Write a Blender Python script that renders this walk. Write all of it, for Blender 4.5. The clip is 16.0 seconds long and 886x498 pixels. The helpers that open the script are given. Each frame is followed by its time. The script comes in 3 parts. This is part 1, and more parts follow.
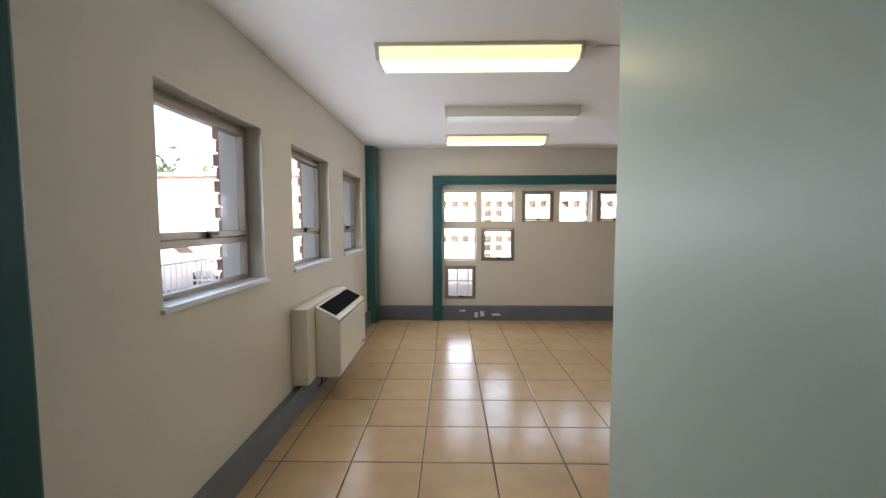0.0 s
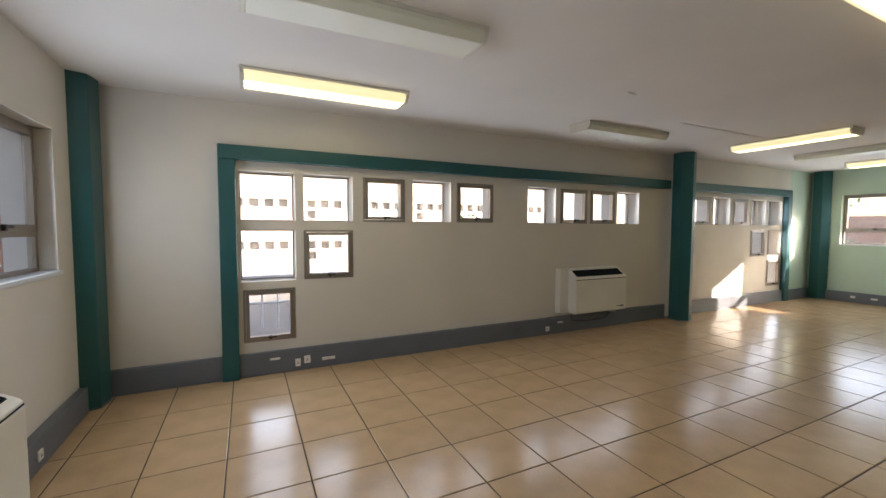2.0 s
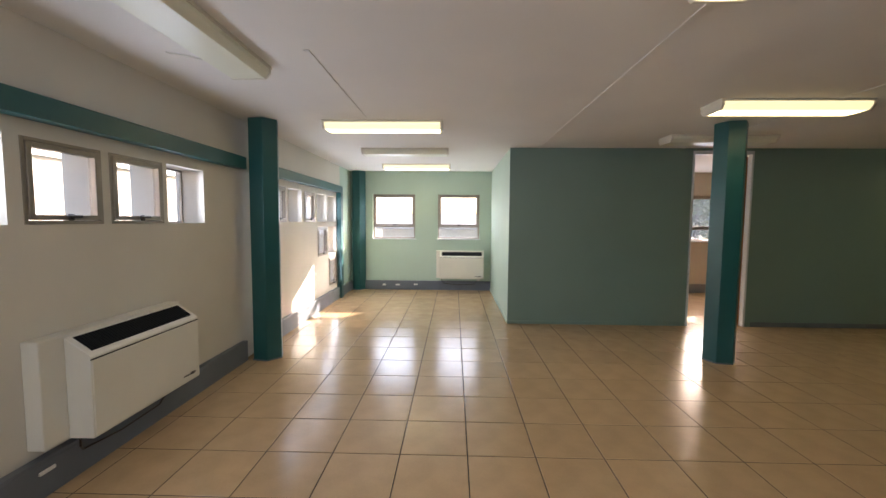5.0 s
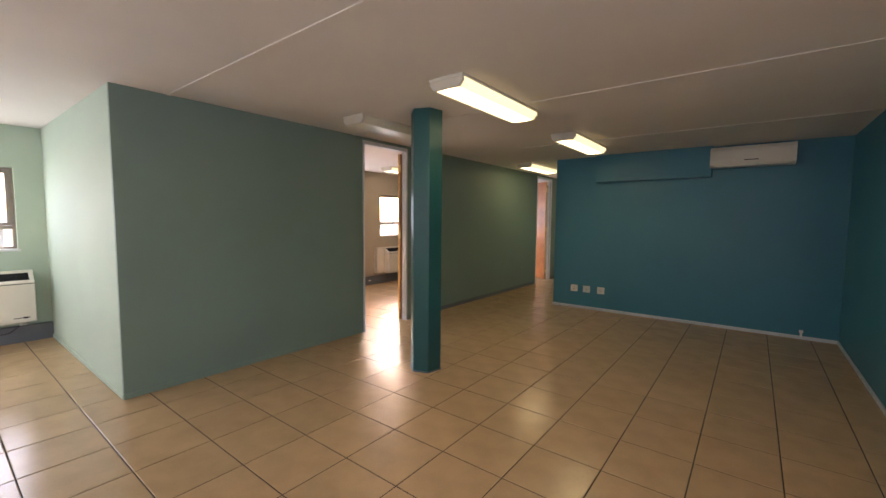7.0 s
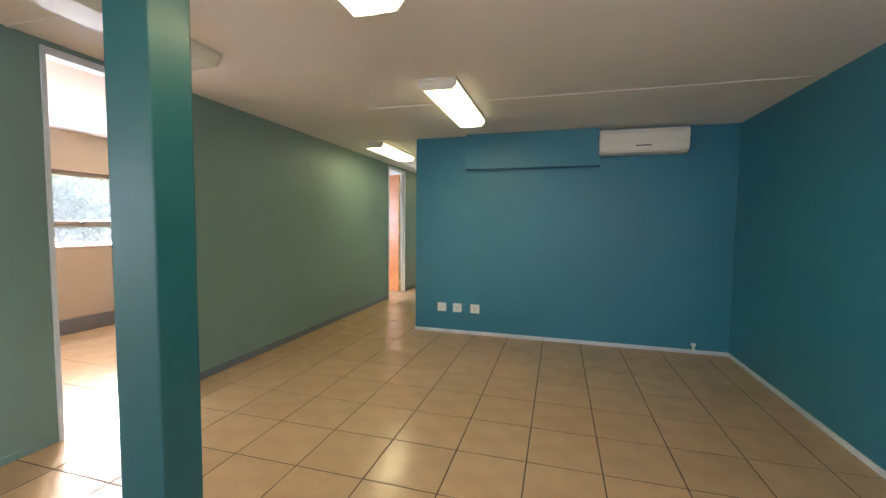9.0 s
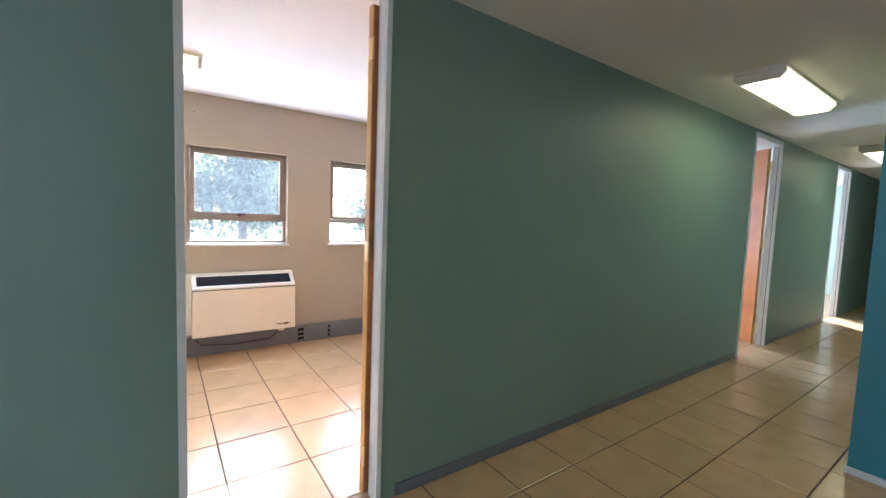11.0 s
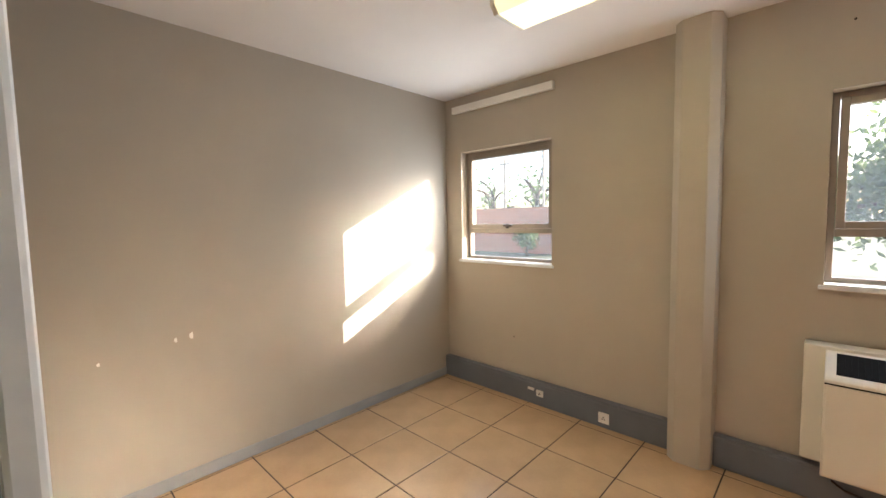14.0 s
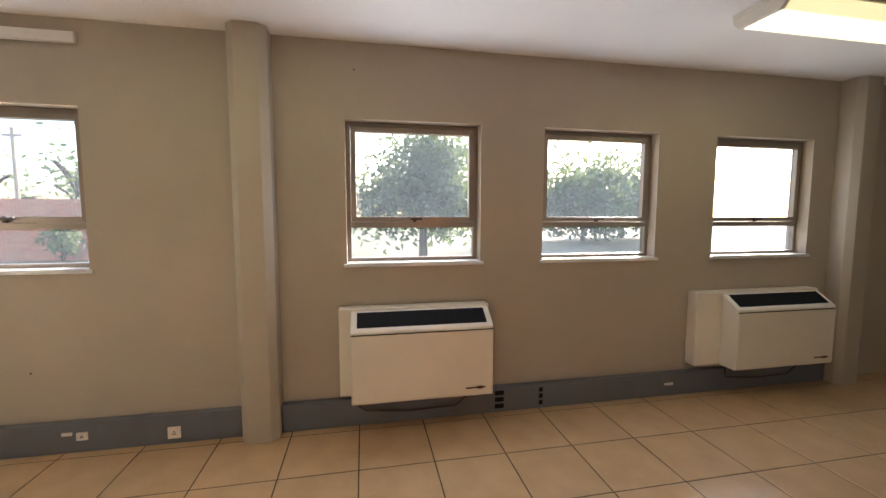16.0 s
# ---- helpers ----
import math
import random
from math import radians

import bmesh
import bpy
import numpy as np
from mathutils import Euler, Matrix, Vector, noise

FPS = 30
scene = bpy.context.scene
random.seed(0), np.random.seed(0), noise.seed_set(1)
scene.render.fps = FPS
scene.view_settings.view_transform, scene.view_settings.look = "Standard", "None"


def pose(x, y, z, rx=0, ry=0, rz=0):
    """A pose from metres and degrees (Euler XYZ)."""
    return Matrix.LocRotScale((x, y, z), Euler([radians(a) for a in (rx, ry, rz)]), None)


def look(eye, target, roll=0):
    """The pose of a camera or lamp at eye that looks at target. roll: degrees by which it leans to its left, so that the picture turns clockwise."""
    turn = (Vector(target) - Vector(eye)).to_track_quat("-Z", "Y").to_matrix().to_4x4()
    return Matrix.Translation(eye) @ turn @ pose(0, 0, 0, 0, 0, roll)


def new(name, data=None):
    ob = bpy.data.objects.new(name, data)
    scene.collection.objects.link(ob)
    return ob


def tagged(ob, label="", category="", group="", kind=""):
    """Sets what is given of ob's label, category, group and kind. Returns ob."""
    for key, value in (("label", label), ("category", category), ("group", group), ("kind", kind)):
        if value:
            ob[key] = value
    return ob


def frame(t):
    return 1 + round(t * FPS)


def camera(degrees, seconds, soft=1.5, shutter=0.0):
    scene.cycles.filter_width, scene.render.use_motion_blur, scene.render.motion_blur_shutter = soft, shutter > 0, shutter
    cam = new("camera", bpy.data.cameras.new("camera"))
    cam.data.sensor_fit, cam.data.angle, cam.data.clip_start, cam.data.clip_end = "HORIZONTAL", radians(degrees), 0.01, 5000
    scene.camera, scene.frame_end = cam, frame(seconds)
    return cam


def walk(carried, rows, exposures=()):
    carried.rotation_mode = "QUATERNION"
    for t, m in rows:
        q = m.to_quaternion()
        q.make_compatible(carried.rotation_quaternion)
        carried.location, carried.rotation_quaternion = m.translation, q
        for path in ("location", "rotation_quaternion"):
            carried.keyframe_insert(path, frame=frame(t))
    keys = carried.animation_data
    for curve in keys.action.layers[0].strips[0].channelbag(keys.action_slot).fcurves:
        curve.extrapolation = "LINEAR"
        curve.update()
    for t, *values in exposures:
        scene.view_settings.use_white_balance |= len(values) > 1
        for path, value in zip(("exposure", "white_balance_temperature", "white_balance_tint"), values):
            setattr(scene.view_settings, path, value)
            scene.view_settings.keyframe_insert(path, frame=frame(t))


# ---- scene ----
cam = camera(95.4, 16.0, 1.5)
LAMP = 1.5
EXPOSURES = [(0.0, 2.45, 6700, 20), (1.5, 2.15, 6700, 18), (2.5, 2.25, 6700, 20), (5.5, 2.7, 6500, 22), (7.0, 2.95, 6700, 28), (7.5, 4.0, 6500, 22), (8.0, 4.05, 6200, 20), (10.5, 3.8, 5600, 22), (11.5, 3.3, 5000, 10), (12.5, 2.8, 5300, 10), (13.5, 2.6, 5800, 14), (14.0, 2.6, 6100, 14), (14.5, 2.55, 6600, 16), (15.0, 2.45, 6400, 16), (16.0, 2.35, 6100, 16)]
PATH = [
    (0, (0.584, 0.201, 1.497), (0.548, 2.196, 1.365), -0.1),
    (0.5, (0.56, 0.642, 1.491), (0.545, 2.64, 1.387), 0.1),
    (1, (0.548, 1.127, 1.484), (0.625, 3.123, 1.391), 0.3),
    (1.5, (0.52, 1.654, 1.469), (0.913, 3.613, 1.371), 0.3),
    (2, (0.547, 2.082, 1.445), (1.42, 3.878, 1.336), 0.2),
    (2.5, (0.659, 2.421, 1.522), (1.991, 3.905, 1.367), 0.6),
    (3, (0.81, 2.798, 1.513), (2.474, 3.897, 1.357), 0.8),
    (3.2, (0.895, 2.927, 1.496), (2.649, 3.874, 1.34), 0.8),
    (5.5, (2.836, 4.277, 1.545), (4.812, 4.004, 1.406), 0.6),
    (6, (3.357, 4.376, 1.504), (5.219, 3.658, 1.368), 0.9),
    (6.5, (3.794, 4.347, 1.522), (5.406, 3.172, 1.384), 0.6),
    (7, (4.187, 4.227, 1.544), (5.402, 2.646, 1.393), 0.5),
    (7.5, (4.46, 3.866, 1.492), (5.258, 2.038, 1.342), 0.4),
    (8, (4.695, 3.418, 1.474), (5.178, 1.482, 1.339), 0.3),
    (8.2, (4.779, 3.232, 1.484), (5.2, 1.281, 1.359), 0.1),
    (10.5, (6.101, 0.982, 1.426), (7.433, -0.503, 1.283), 2.1),
    (11, (6.518, 0.669, 1.467), (8.153, -0.474, 1.319), 2.1),
    (11.5, (6.999, 0.496, 1.482), (8.841, -0.269, 1.347), 2.1),
    (12, (7.502, 0.355, 1.51), (9.478, 0.077, 1.373), 1.8),
    (12.5, (7.926, 0.339, 1.463), (9.907, 0.579, 1.339), 1.5),
    (13, (8.202, 0.4, 1.516), (10.051, 1.148, 1.367), 0.9),
    (13.5, (8.336, 0.41, 1.526), (9.947, 1.586, 1.373), -0.1),
    (14, (8.377, 0.453, 1.502), (9.816, 1.835, 1.355), -1.1),
    (14.5, (8.403, 0.468, 1.496), (9.874, 1.813, 1.335), -1.4),
    (15, (8.396, 0.441, 1.515), (10.15, 1.381, 1.31), -0.7),
    (15.5, (8.42, 0.386, 1.491), (10.389, 0.667, 1.287), -0.1),
    (16, (8.384, 0.351, 1.469), (10.339, -0.033, 1.298), 0.1),
]
walk(cam, [(t, look(eye, aim, roll)) for t, eye, aim, roll in PATH], EXPOSURES)

# ---- world and sun ----
SUN_WAY = Vector((-1.0, 0.81, -0.49)).normalized()
world = bpy.data.worlds.new("sky")
world.use_nodes = True
scene.world = world
wn = world.node_tree
sky = wn.nodes.new("ShaderNodeTexSky")
sky.sky_type, sky.sun_disc = "NISHITA", False
sky.sun_elevation, sky.sun_rotation = radians(20.3), math.atan2(1.0, -0.81)
sky.air_density, sky.dust_density = 1.0, 2.5
wn.links.new(sky.outputs[0], wn.nodes["Background"].inputs[0])
wn.nodes["Background"].inputs[1].default_value = 0.13
sun = new("sun", bpy.data.lights.new("sun", "SUN"))
sun.data.energy, sun.data.angle, sun.data.color = 4.5, radians(0.5), (1.0, 0.9, 0.76)
sun.rotation_euler = SUN_WAY.to_track_quat("-Z", "Y").to_euler()



def opening_light(x, y, z, w, h, way, watts, colour):
    """Area lamp standing in for the skylight through a window's opening."""
    lamp = new("window_skylight", bpy.data.lights.new("window_skylight", "AREA"))
    lamp.data.shape, lamp.data.size, lamp.data.size_y = "RECTANGLE", w, h
    lamp.data.energy, lamp.data.color = watts, colour
    lamp.matrix_world = look((x, y, z), (x + way[0], y + way[1], z + way[2]))
    return lamp


SKY_BLUE = (0.72, 0.86, 1.0)

# ---- materials ----
def material(name, base, rough=0.6, metal=0.0, vary=0.08, scale=6.0, bump=0.1, fine=180.0, spec=0.5, coat=0.0,
             tint=None, island=0.0):
    """Principled surface with large-scale mottling, fine grain, bump and roughness variation."""
    m = bpy.data.materials.new(name)
    m.use_nodes = True
    nt = m.node_tree
    n, l = nt.nodes, nt.links
    b = n["Principled BSDF"]
    b.inputs["Metallic"].default_value = metal
    b.inputs["Specular IOR Level"].default_value = spec
    b.inputs["Coat Weight"].default_value = coat
    tc = n.new("ShaderNodeTexCoord")
    big = n.new("ShaderNodeTexNoise")
    big.inputs["Scale"].default_value, big.inputs["Detail"].default_value = scale, 5
    small = n.new("ShaderNodeTexNoise")
    small.inputs["Scale"].default_value, small.inputs["Detail"].default_value = fine, 3
    l.new(tc.outputs["Object"], big.inputs["Vector"])
    l.new(tc.outputs["Object"], small.inputs["Vector"])
    ramp = n.new("ShaderNodeValToRGB")
    dark = [c * (1 - 2.2 * vary) for c in (tint or base)]
    ramp.color_ramp.elements[0].color = (*dark, 1)
    ramp.color_ramp.elements[1].color = (*[min(1, c * (1 + vary)) for c in base], 1)
    ramp.color_ramp.elements[0].position, ramp.color_ramp.elements[1].position = 0.22, 0.62
    mix = n.new("ShaderNodeMath")
    mix.operation = "MULTIPLY_ADD"
    mix.inputs[1].default_value = 0.25
    l.new(small.outputs["Fac"], mix.inputs[0])
    sub = n.new("ShaderNodeMath")
    sub.operation = "MULTIPLY_ADD"
    sub.inputs[1].default_value, sub.inputs[2].default_value = 0.85, -0.05
    l.new(big.outputs["Fac"], sub.inputs[0])
    l.new(sub.outputs[0], mix.inputs[2])
    l.new(mix.outputs[0], ramp.inputs["Fac"])
    colour = ramp.outputs["Color"]
    if island:
        info = n.new("ShaderNodeObjectInfo")
        geo = n.new("ShaderNodeNewGeometry")
        add = n.new("ShaderNodeMath")
        add.operation = "ADD"
        l.new(info.outputs["Random"], add.inputs[0])
        l.new(geo.outputs["Random Per Island"], add.inputs[1])
        half = n.new("ShaderNodeMapRange")
        half.inputs["From Max"].default_value = 2.0
        half.inputs["To Min"].default_value, half.inputs["To Max"].default_value = 1 - island, 1 + island
        l.new(add.outputs[0], half.inputs["Value"])
        hsv = n.new("ShaderNodeHueSaturation")
        l.new(half.outputs["Result"], hsv.inputs["Value"])
        l.new(colour, hsv.inputs["Color"])
        colour = hsv.outputs["Color"]
    l.new(colour, b.inputs["Base Color"])
    rr = n.new("ShaderNodeMapRange")
    rr.inputs["To Min"].default_value, rr.inputs["To Max"].default_value = max(0.03, rough - 0.08), min(1, rough + 0.08)
    l.new(big.outputs["Fac"], rr.inputs["Value"])
    l.new(rr.outputs["Result"], b.inputs["Roughness"])
    if bump:
        bp = n.new("ShaderNodeBump")
        bp.inputs["Strength"].default_value, bp.inputs["Distance"].default_value = bump, 0.003
        l.new(mix.outputs[0], bp.inputs["Height"])
        l.new(bp.outputs["Normal"], b.inputs["Normal"])
    return m


def glass_material(name):
    """Clear pane with a thin, uneven bluish scatter put in to imitate window haze."""
    m = bpy.data.materials.new(name)
    m.use_nodes = True
    n, l = m.node_tree.nodes, m.node_tree.links
    b = n["Principled BSDF"]
    b.inputs["Transmission Weight"].default_value = 1.0
    b.inputs["Roughness"].default_value, b.inputs["IOR"].default_value = 0.0, 1.12
    # Pale blue scatter stands in for the haze and flare over bright panes.
    haze = n.new("ShaderNodeBsdfTranslucent")
    haze.inputs["Color"].default_value = (0.62, 0.76, 0.92, 1)
    tc = n.new("ShaderNodeTexCoord")
    tex = n.new("ShaderNodeTexNoise")
    tex.inputs["Scale"].default_value, tex.inputs["Detail"].default_value = 5, 6
    l.new(tc.outputs["Object"], tex.inputs["Vector"])
    mr = n.new("ShaderNodeMapRange")
    mr.inputs["To Min"].default_value, mr.inputs["To Max"].default_value = 0.006, 0.03
    l.new(tex.outputs["Fac"], mr.inputs["Value"])
    mix = n.new("ShaderNodeMixShader")
    l.new(mr.outputs["Result"], mix.inputs[0])
    l.new(b.outputs[0], mix.inputs[1])
    l.new(haze.outputs[0], mix.inputs[2])
    l.new(mix.outputs[0], n["Material Output"].inputs["Surface"])
    return m


def lamp_material(name, colour, strength):
    """Ribbed plastic diffuser that gives off light, brighter along the tube."""
    m = bpy.data.materials.new(name)
    m.use_nodes = True
    nt = m.node_tree
    b = nt.nodes["Principled BSDF"]
    b.inputs["Base Color"].default_value = (0.75, 0.74, 0.6, 1)
    b.inputs["Roughness"].default_value = 0.35
    b.inputs["Emission Color"].default_value = (*colour, 1)
    if strength:
        tc = nt.nodes.new("ShaderNodeTexCoord")
        sep = nt.nodes.new("ShaderNodeSeparateXYZ")
        nt.links.new(tc.outputs["Object"], sep.inputs[0])
        ab = nt.nodes.new("ShaderNodeMath")
        ab.operation = "ABSOLUTE"
        nt.links.new(sep.outputs["Y"], ab.inputs[0])
        mr = nt.nodes.new("ShaderNodeMapRange")
        mr.inputs["From Min"].default_value, mr.inputs["From Max"].default_value = 0.015, 0.115
        mr.inputs["To Min"].default_value, mr.inputs["To Max"].default_value = strength, strength * 0.12
        nt.links.new(ab.outputs[0], mr.inputs["Value"])
        nt.links.new(mr.outputs["Result"], b.inputs["Emission Strength"])
    return m


M_WHITE = material("cream_wall_paint", (0.64, 0.59, 0.51), 0.62, vary=0.03, scale=1.3, bump=0.12)
M_CEIL = material("ceiling_paint", (0.77, 0.735, 0.69), 0.8, vary=0.03, scale=1.0, bump=0.1)
M_SAGE = material("sage_wall_paint", (0.172, 0.252, 0.216), 0.5, vary=0.03, scale=1.1, bump=0.08)
M_MINT = material("mint_wall_paint", (0.44, 0.55, 0.455), 0.66, vary=0.03, scale=1.1, bump=0.1)
M_ENTRY = material("grey_green_wall_paint", (0.42, 0.50, 0.42), 0.42, vary=0.03, scale=1.1, bump=0.08)
M_TEAL = material("teal_wall_paint", (0.032, 0.19, 0.265), 0.42, vary=0.04, scale=1.2, bump=0.1)
M_STEEL = material("green_steel_paint", (0.0125, 0.086, 0.088), 0.36, vary=0.05, scale=3, bump=0.06)
M_BEIGE = material("beige_wall_paint", (0.40, 0.355, 0.285), 0.6, vary=0.03, scale=1.3, bump=0.12)
M_TRUNK = material("grey_trunking", (0.125, 0.138, 0.16), 0.42, vary=0.06, scale=4, bump=0.05)
M_TILE = material("terracotta_tile", (0.50, 0.335, 0.185), 0.21, vary=0.06, scale=5, bump=0.04, fine=60, island=0.07, spec=0.6)
M_SKIRT = material("pale_grey_skirting", (0.30, 0.31, 0.31), 0.45, vary=0.06, scale=4, bump=0.05)
M_GROUT = material("brown_grout", (0.035, 0.024, 0.018), 0.9, vary=0.1, scale=20, bump=0.3)
M_ALU = material("bronze_aluminium", (0.30, 0.26, 0.22), 0.38, 0.6, vary=0.05, scale=9, bump=0.03)
M_HANDLE = material("dark_handle_metal", (0.06, 0.05, 0.045), 0.35, 0.7, vary=0.05, bump=0.02)
M_SILL = material("white_sill_paint", (0.66, 0.68, 0.70), 0.35, vary=0.04, scale=8, bump=0.06)
M_FCU = material("cream_powder_coat", (0.70, 0.66, 0.57), 0.38, vary=0.03, scale=3, bump=0.03, fine=300)
M_BLACK = material("black_grille", (0.012, 0.012, 0.013), 0.8, spec=0.15, vary=0.05, bump=0.02)
M_FRAME = material("white_frame_paint", (0.60, 0.62, 0.63), 0.35, vary=0.04, scale=5, bump=0.05)
M_DOOR = material("orange_brown_veneer", (0.50, 0.20, 0.07), 0.4, vary=0.12, scale=3, bump=0.06, tint=(0.42, 0.15, 0.05))
M_PINE = material("pine_door_edge", (0.55, 0.31, 0.10), 0.45, vary=0.1, scale=6, bump=0.06)
M_BRASS = material("brass", (0.75, 0.55, 0.25), 0.3, 0.9, vary=0.05, bump=0.02)
M_PLATE = material("white_plastic", (0.74, 0.72, 0.66), 0.35, vary=0.03, bump=0.02)
M_LAMPBODY = material("cream_lamp_enamel", (0.66, 0.62, 0.52), 0.4, vary=0.03, bump=0.03)
M_LIT = lamp_material("lit_diffuser", (1.0, 0.88, 0.44), LAMP)
M_UNLIT = lamp_material("unlit_diffuser", (1, 1, 1), 0)
M_GLASS = glass_material("clear_glass")
M_BRICK = material("red_brick", (0.36, 0.17, 0.11), 0.85, vary=0.15, scale=8, bump=0.4, fine=90, island=0.2)
M_MORTAR = material("mortar", (0.36, 0.33, 0.29), 0.9, vary=0.1, bump=0.3)
M_GROUND = material("pale_paving", (0.27, 0.255, 0.23), 0.85, vary=0.12, scale=0.6, bump=0.3, fine=30)
M_GRASS = material("dry_grass", (0.085, 0.095, 0.05), 0.9, vary=0.2, scale=0.5, bump=0.3, fine=20)
M_LEAF = material("leaves", (0.09, 0.12, 0.075), 0.6, vary=0.25, scale=2, bump=0.1, island=0.35)
leaf_nodes = M_LEAF.node_tree
leaf_through = leaf_nodes.nodes.new("ShaderNodeBsdfTranslucent")
leaf_through.inputs["Color"].default_value = (0.16, 0.22, 0.07, 1)
leaf_mix = leaf_nodes.nodes.new("ShaderNodeMixShader")
leaf_mix.inputs[0].default_value = 0.45
leaf_nodes.links.new(leaf_nodes.nodes["Principled BSDF"].outputs[0], leaf_mix.inputs[1])
leaf_nodes.links.new(leaf_through.outputs[0], leaf_mix.inputs[2])
leaf_nodes.links.new(leaf_mix.outputs[0], leaf_nodes.nodes["Material Output"].inputs["Surface"])
M_BARK = material("bark", (0.10, 0.075, 0.055), 0.9, vary=0.2, scale=8, bump=0.5)
M_RENDER = material("white_render", (0.62, 0.59, 0.54), 0.85, vary=0.06, scale=1.5, bump=0.2)
M_ROOF = material("grey_roof_sheet", (0.34, 0.34, 0.34), 0.5, 0.3, vary=0.08, scale=2, bump=0.05)
M_PANE = material("dark_far_pane", (0.10, 0.085, 0.08), 0.2, vary=0.05, bump=0)
M_CAR = material("white_car_paint", (0.7, 0.7, 0.7), 0.2, vary=0.02, bump=0, coat=0.5)
M_RUBBER = material("rubber", (0.02, 0.02, 0.02), 0.8, vary=0.05, bump=0.1)


# ---- building helpers ----
def box(bm, lo, hi, bevel=0.0):
    """Adds a box between two corners, with chamfered edges where bevel is given."""
    lo, hi = [min(a, b) for a, b in zip(lo, hi)], [max(a, b) for a, b in zip(lo, hi)]
    if not bevel:
        v = [bm.verts.new((x, y, z)) for x in (lo[0], hi[0]) for y in (lo[1], hi[1]) for z in (lo[2], hi[2])]
        for f in ((0, 1, 3, 2), (4, 6, 7, 5), (0, 4, 5, 1), (2, 3, 7, 6), (0, 2, 6, 4), (1, 5, 7, 3)):
            bm.faces.new([v[i] for i in f])
        return bm
    tmp = bmesh.new()
    box(tmp, lo, hi)
    bmesh.ops.bevel(tmp, geom=tmp.edges[:], offset=bevel, segments=2, affect="EDGES", profile=0.5)
    join(bm, tmp)
    tmp.free()
    return bm


def join(bm, other):
    made = [bm.verts.new(v.co) for v in other.verts]
    other.verts.index_update()
    for f in other.faces:
        bm.faces.new([made[v.index] for v in f.verts])


def prism(bm, ring, axis, lo, hi, bevel=0.0):
    """Extrudes a 2D ring along an axis ('x', 'y' or 'z') from lo to hi."""
    def place(p, h):
        return {"x": (h, p[0], p[1]), "y": (p[0], h, p[1]), "z": (p[0], p[1], h)}[axis]
    tmp = bmesh.new()
    a = [tmp.verts.new(place(p, lo)) for p in ring]
    b = [tmp.verts.new(place(p, hi)) for p in ring]
    tmp.faces.new(a)
    tmp.faces.new(b)
    for i in range(len(ring)):
        k = (i + 1) % len(ring)
        tmp.faces.new((a[i], a[k], b[k], b[i]))
    bmesh.ops.recalc_face_normals(tmp, faces=tmp.faces[:])
    if bevel:
        bmesh.ops.bevel(tmp, geom=tmp.edges[:], offset=bevel, segments=2, affect="EDGES", profile=0.5)
    join(bm, tmp)
    tmp.free()
    return bm


def tube(bm, points, r, sides=8):
    """A round bar along a polyline."""
    for p, q in zip(points[:-1], points[1:]):
        p, q = Vector(p), Vector(q)
        m = Matrix.Translation((p + q) / 2) @ (q - p).to_track_quat("Z", "Y").to_matrix().to_4x4()
        bmesh.ops.create_cone(bm, cap_ends=True, segments=sides, radius1=r, radius2=r, depth=(q - p).length, matrix=m)
    return bm


def finish(bm, name, mat):
    bmesh.ops.recalc_face_normals(bm, faces=bm.faces[:])
    me = bpy.data.meshes.new(name)
    bm.to_mesh(me)
    bm.free()
    me.materials.append(mat)
    return me


def part(name, bm, mat, parent, label=""):
    ob = new(name, finish(bm, name, mat))
    ob.parent = parent
    return tagged(ob, label) if label else ob


def thing(name, label, category, group="", kind="", at=None):
    ob = new(name)
    ob.empty_display_size = 0.1
    if at is not None:
        ob.matrix_basis = at
    return tagged(ob, label, category, group, kind)


def setting(name, bm, mat, label, category):
    return tagged(new(name, finish(bm, name, mat)), label, category, kind="structure")


def wall_mesh(axis, near, far, lo, hi, z0, z1, holes=()):
    """A wall normal to axis between planes near and far, from lo to hi along the other axis, with holes (a, b, c, d)
    from a to b along it and from height c to d."""
    us = sorted({lo, hi, *[h[0] for h in holes], *[h[1] for h in holes]})
    zs = sorted({z0, z1, *[h[2] for h in holes], *[h[3] for h in holes]})
    us, zs = [u for u in us if lo <= u <= hi], [z for z in zs if z0 <= z <= z1]

    def solid(i, k):
        if not (0 <= i < len(us) - 1 and 0 <= k < len(zs) - 1):
            return False
        u, z = (us[i] + us[i + 1]) / 2, (zs[k] + zs[k + 1]) / 2
        return not any(h[0] < u < h[1] and h[2] < z < h[3] for h in holes)
    bm = bmesh.new()
    cache = {}

    def v(n, u, z):
        if (n, u, z) not in cache:
            cache[n, u, z] = bm.verts.new((n, u, z) if axis == "x" else (u, n, z))
        return cache[n, u, z]
    for i in range(len(us) - 1):
        for k in range(len(zs) - 1):
            if not solid(i, k):
                continue
            a, b, c, d = us[i], us[i + 1], zs[k], zs[k + 1]
            for n in (near, far):
                bm.faces.new((v(n, a, c), v(n, b, c), v(n, b, d), v(n, a, d)))
            for di, dk, e in ((-1, 0, ((a, c), (a, d))), (1, 0, ((b, c), (b, d))), (0, -1, ((a, c), (b, c))), (0, 1, ((a, d), (b, d)))):
                if not solid(i + di, k + dk):
                    (p, q), (r, s) = e
                    bm.faces.new((v(near, p, q), v(near, r, s), v(far, r, s), v(far, p, q)))
    return bm


def facing(axis, sign, plane):
    """Pose whose local +y points into the room from a wall, local x runs along it, origin at the plane, height 0."""
    rz = {("x", 1): -90, ("x", -1): 90, ("y", 1): 0, ("y", -1): 180}[axis, sign]
    return lambda u, z=0.0: pose(plane if axis == "x" else u, u if axis == "x" else plane, z, 0, 0, rz)


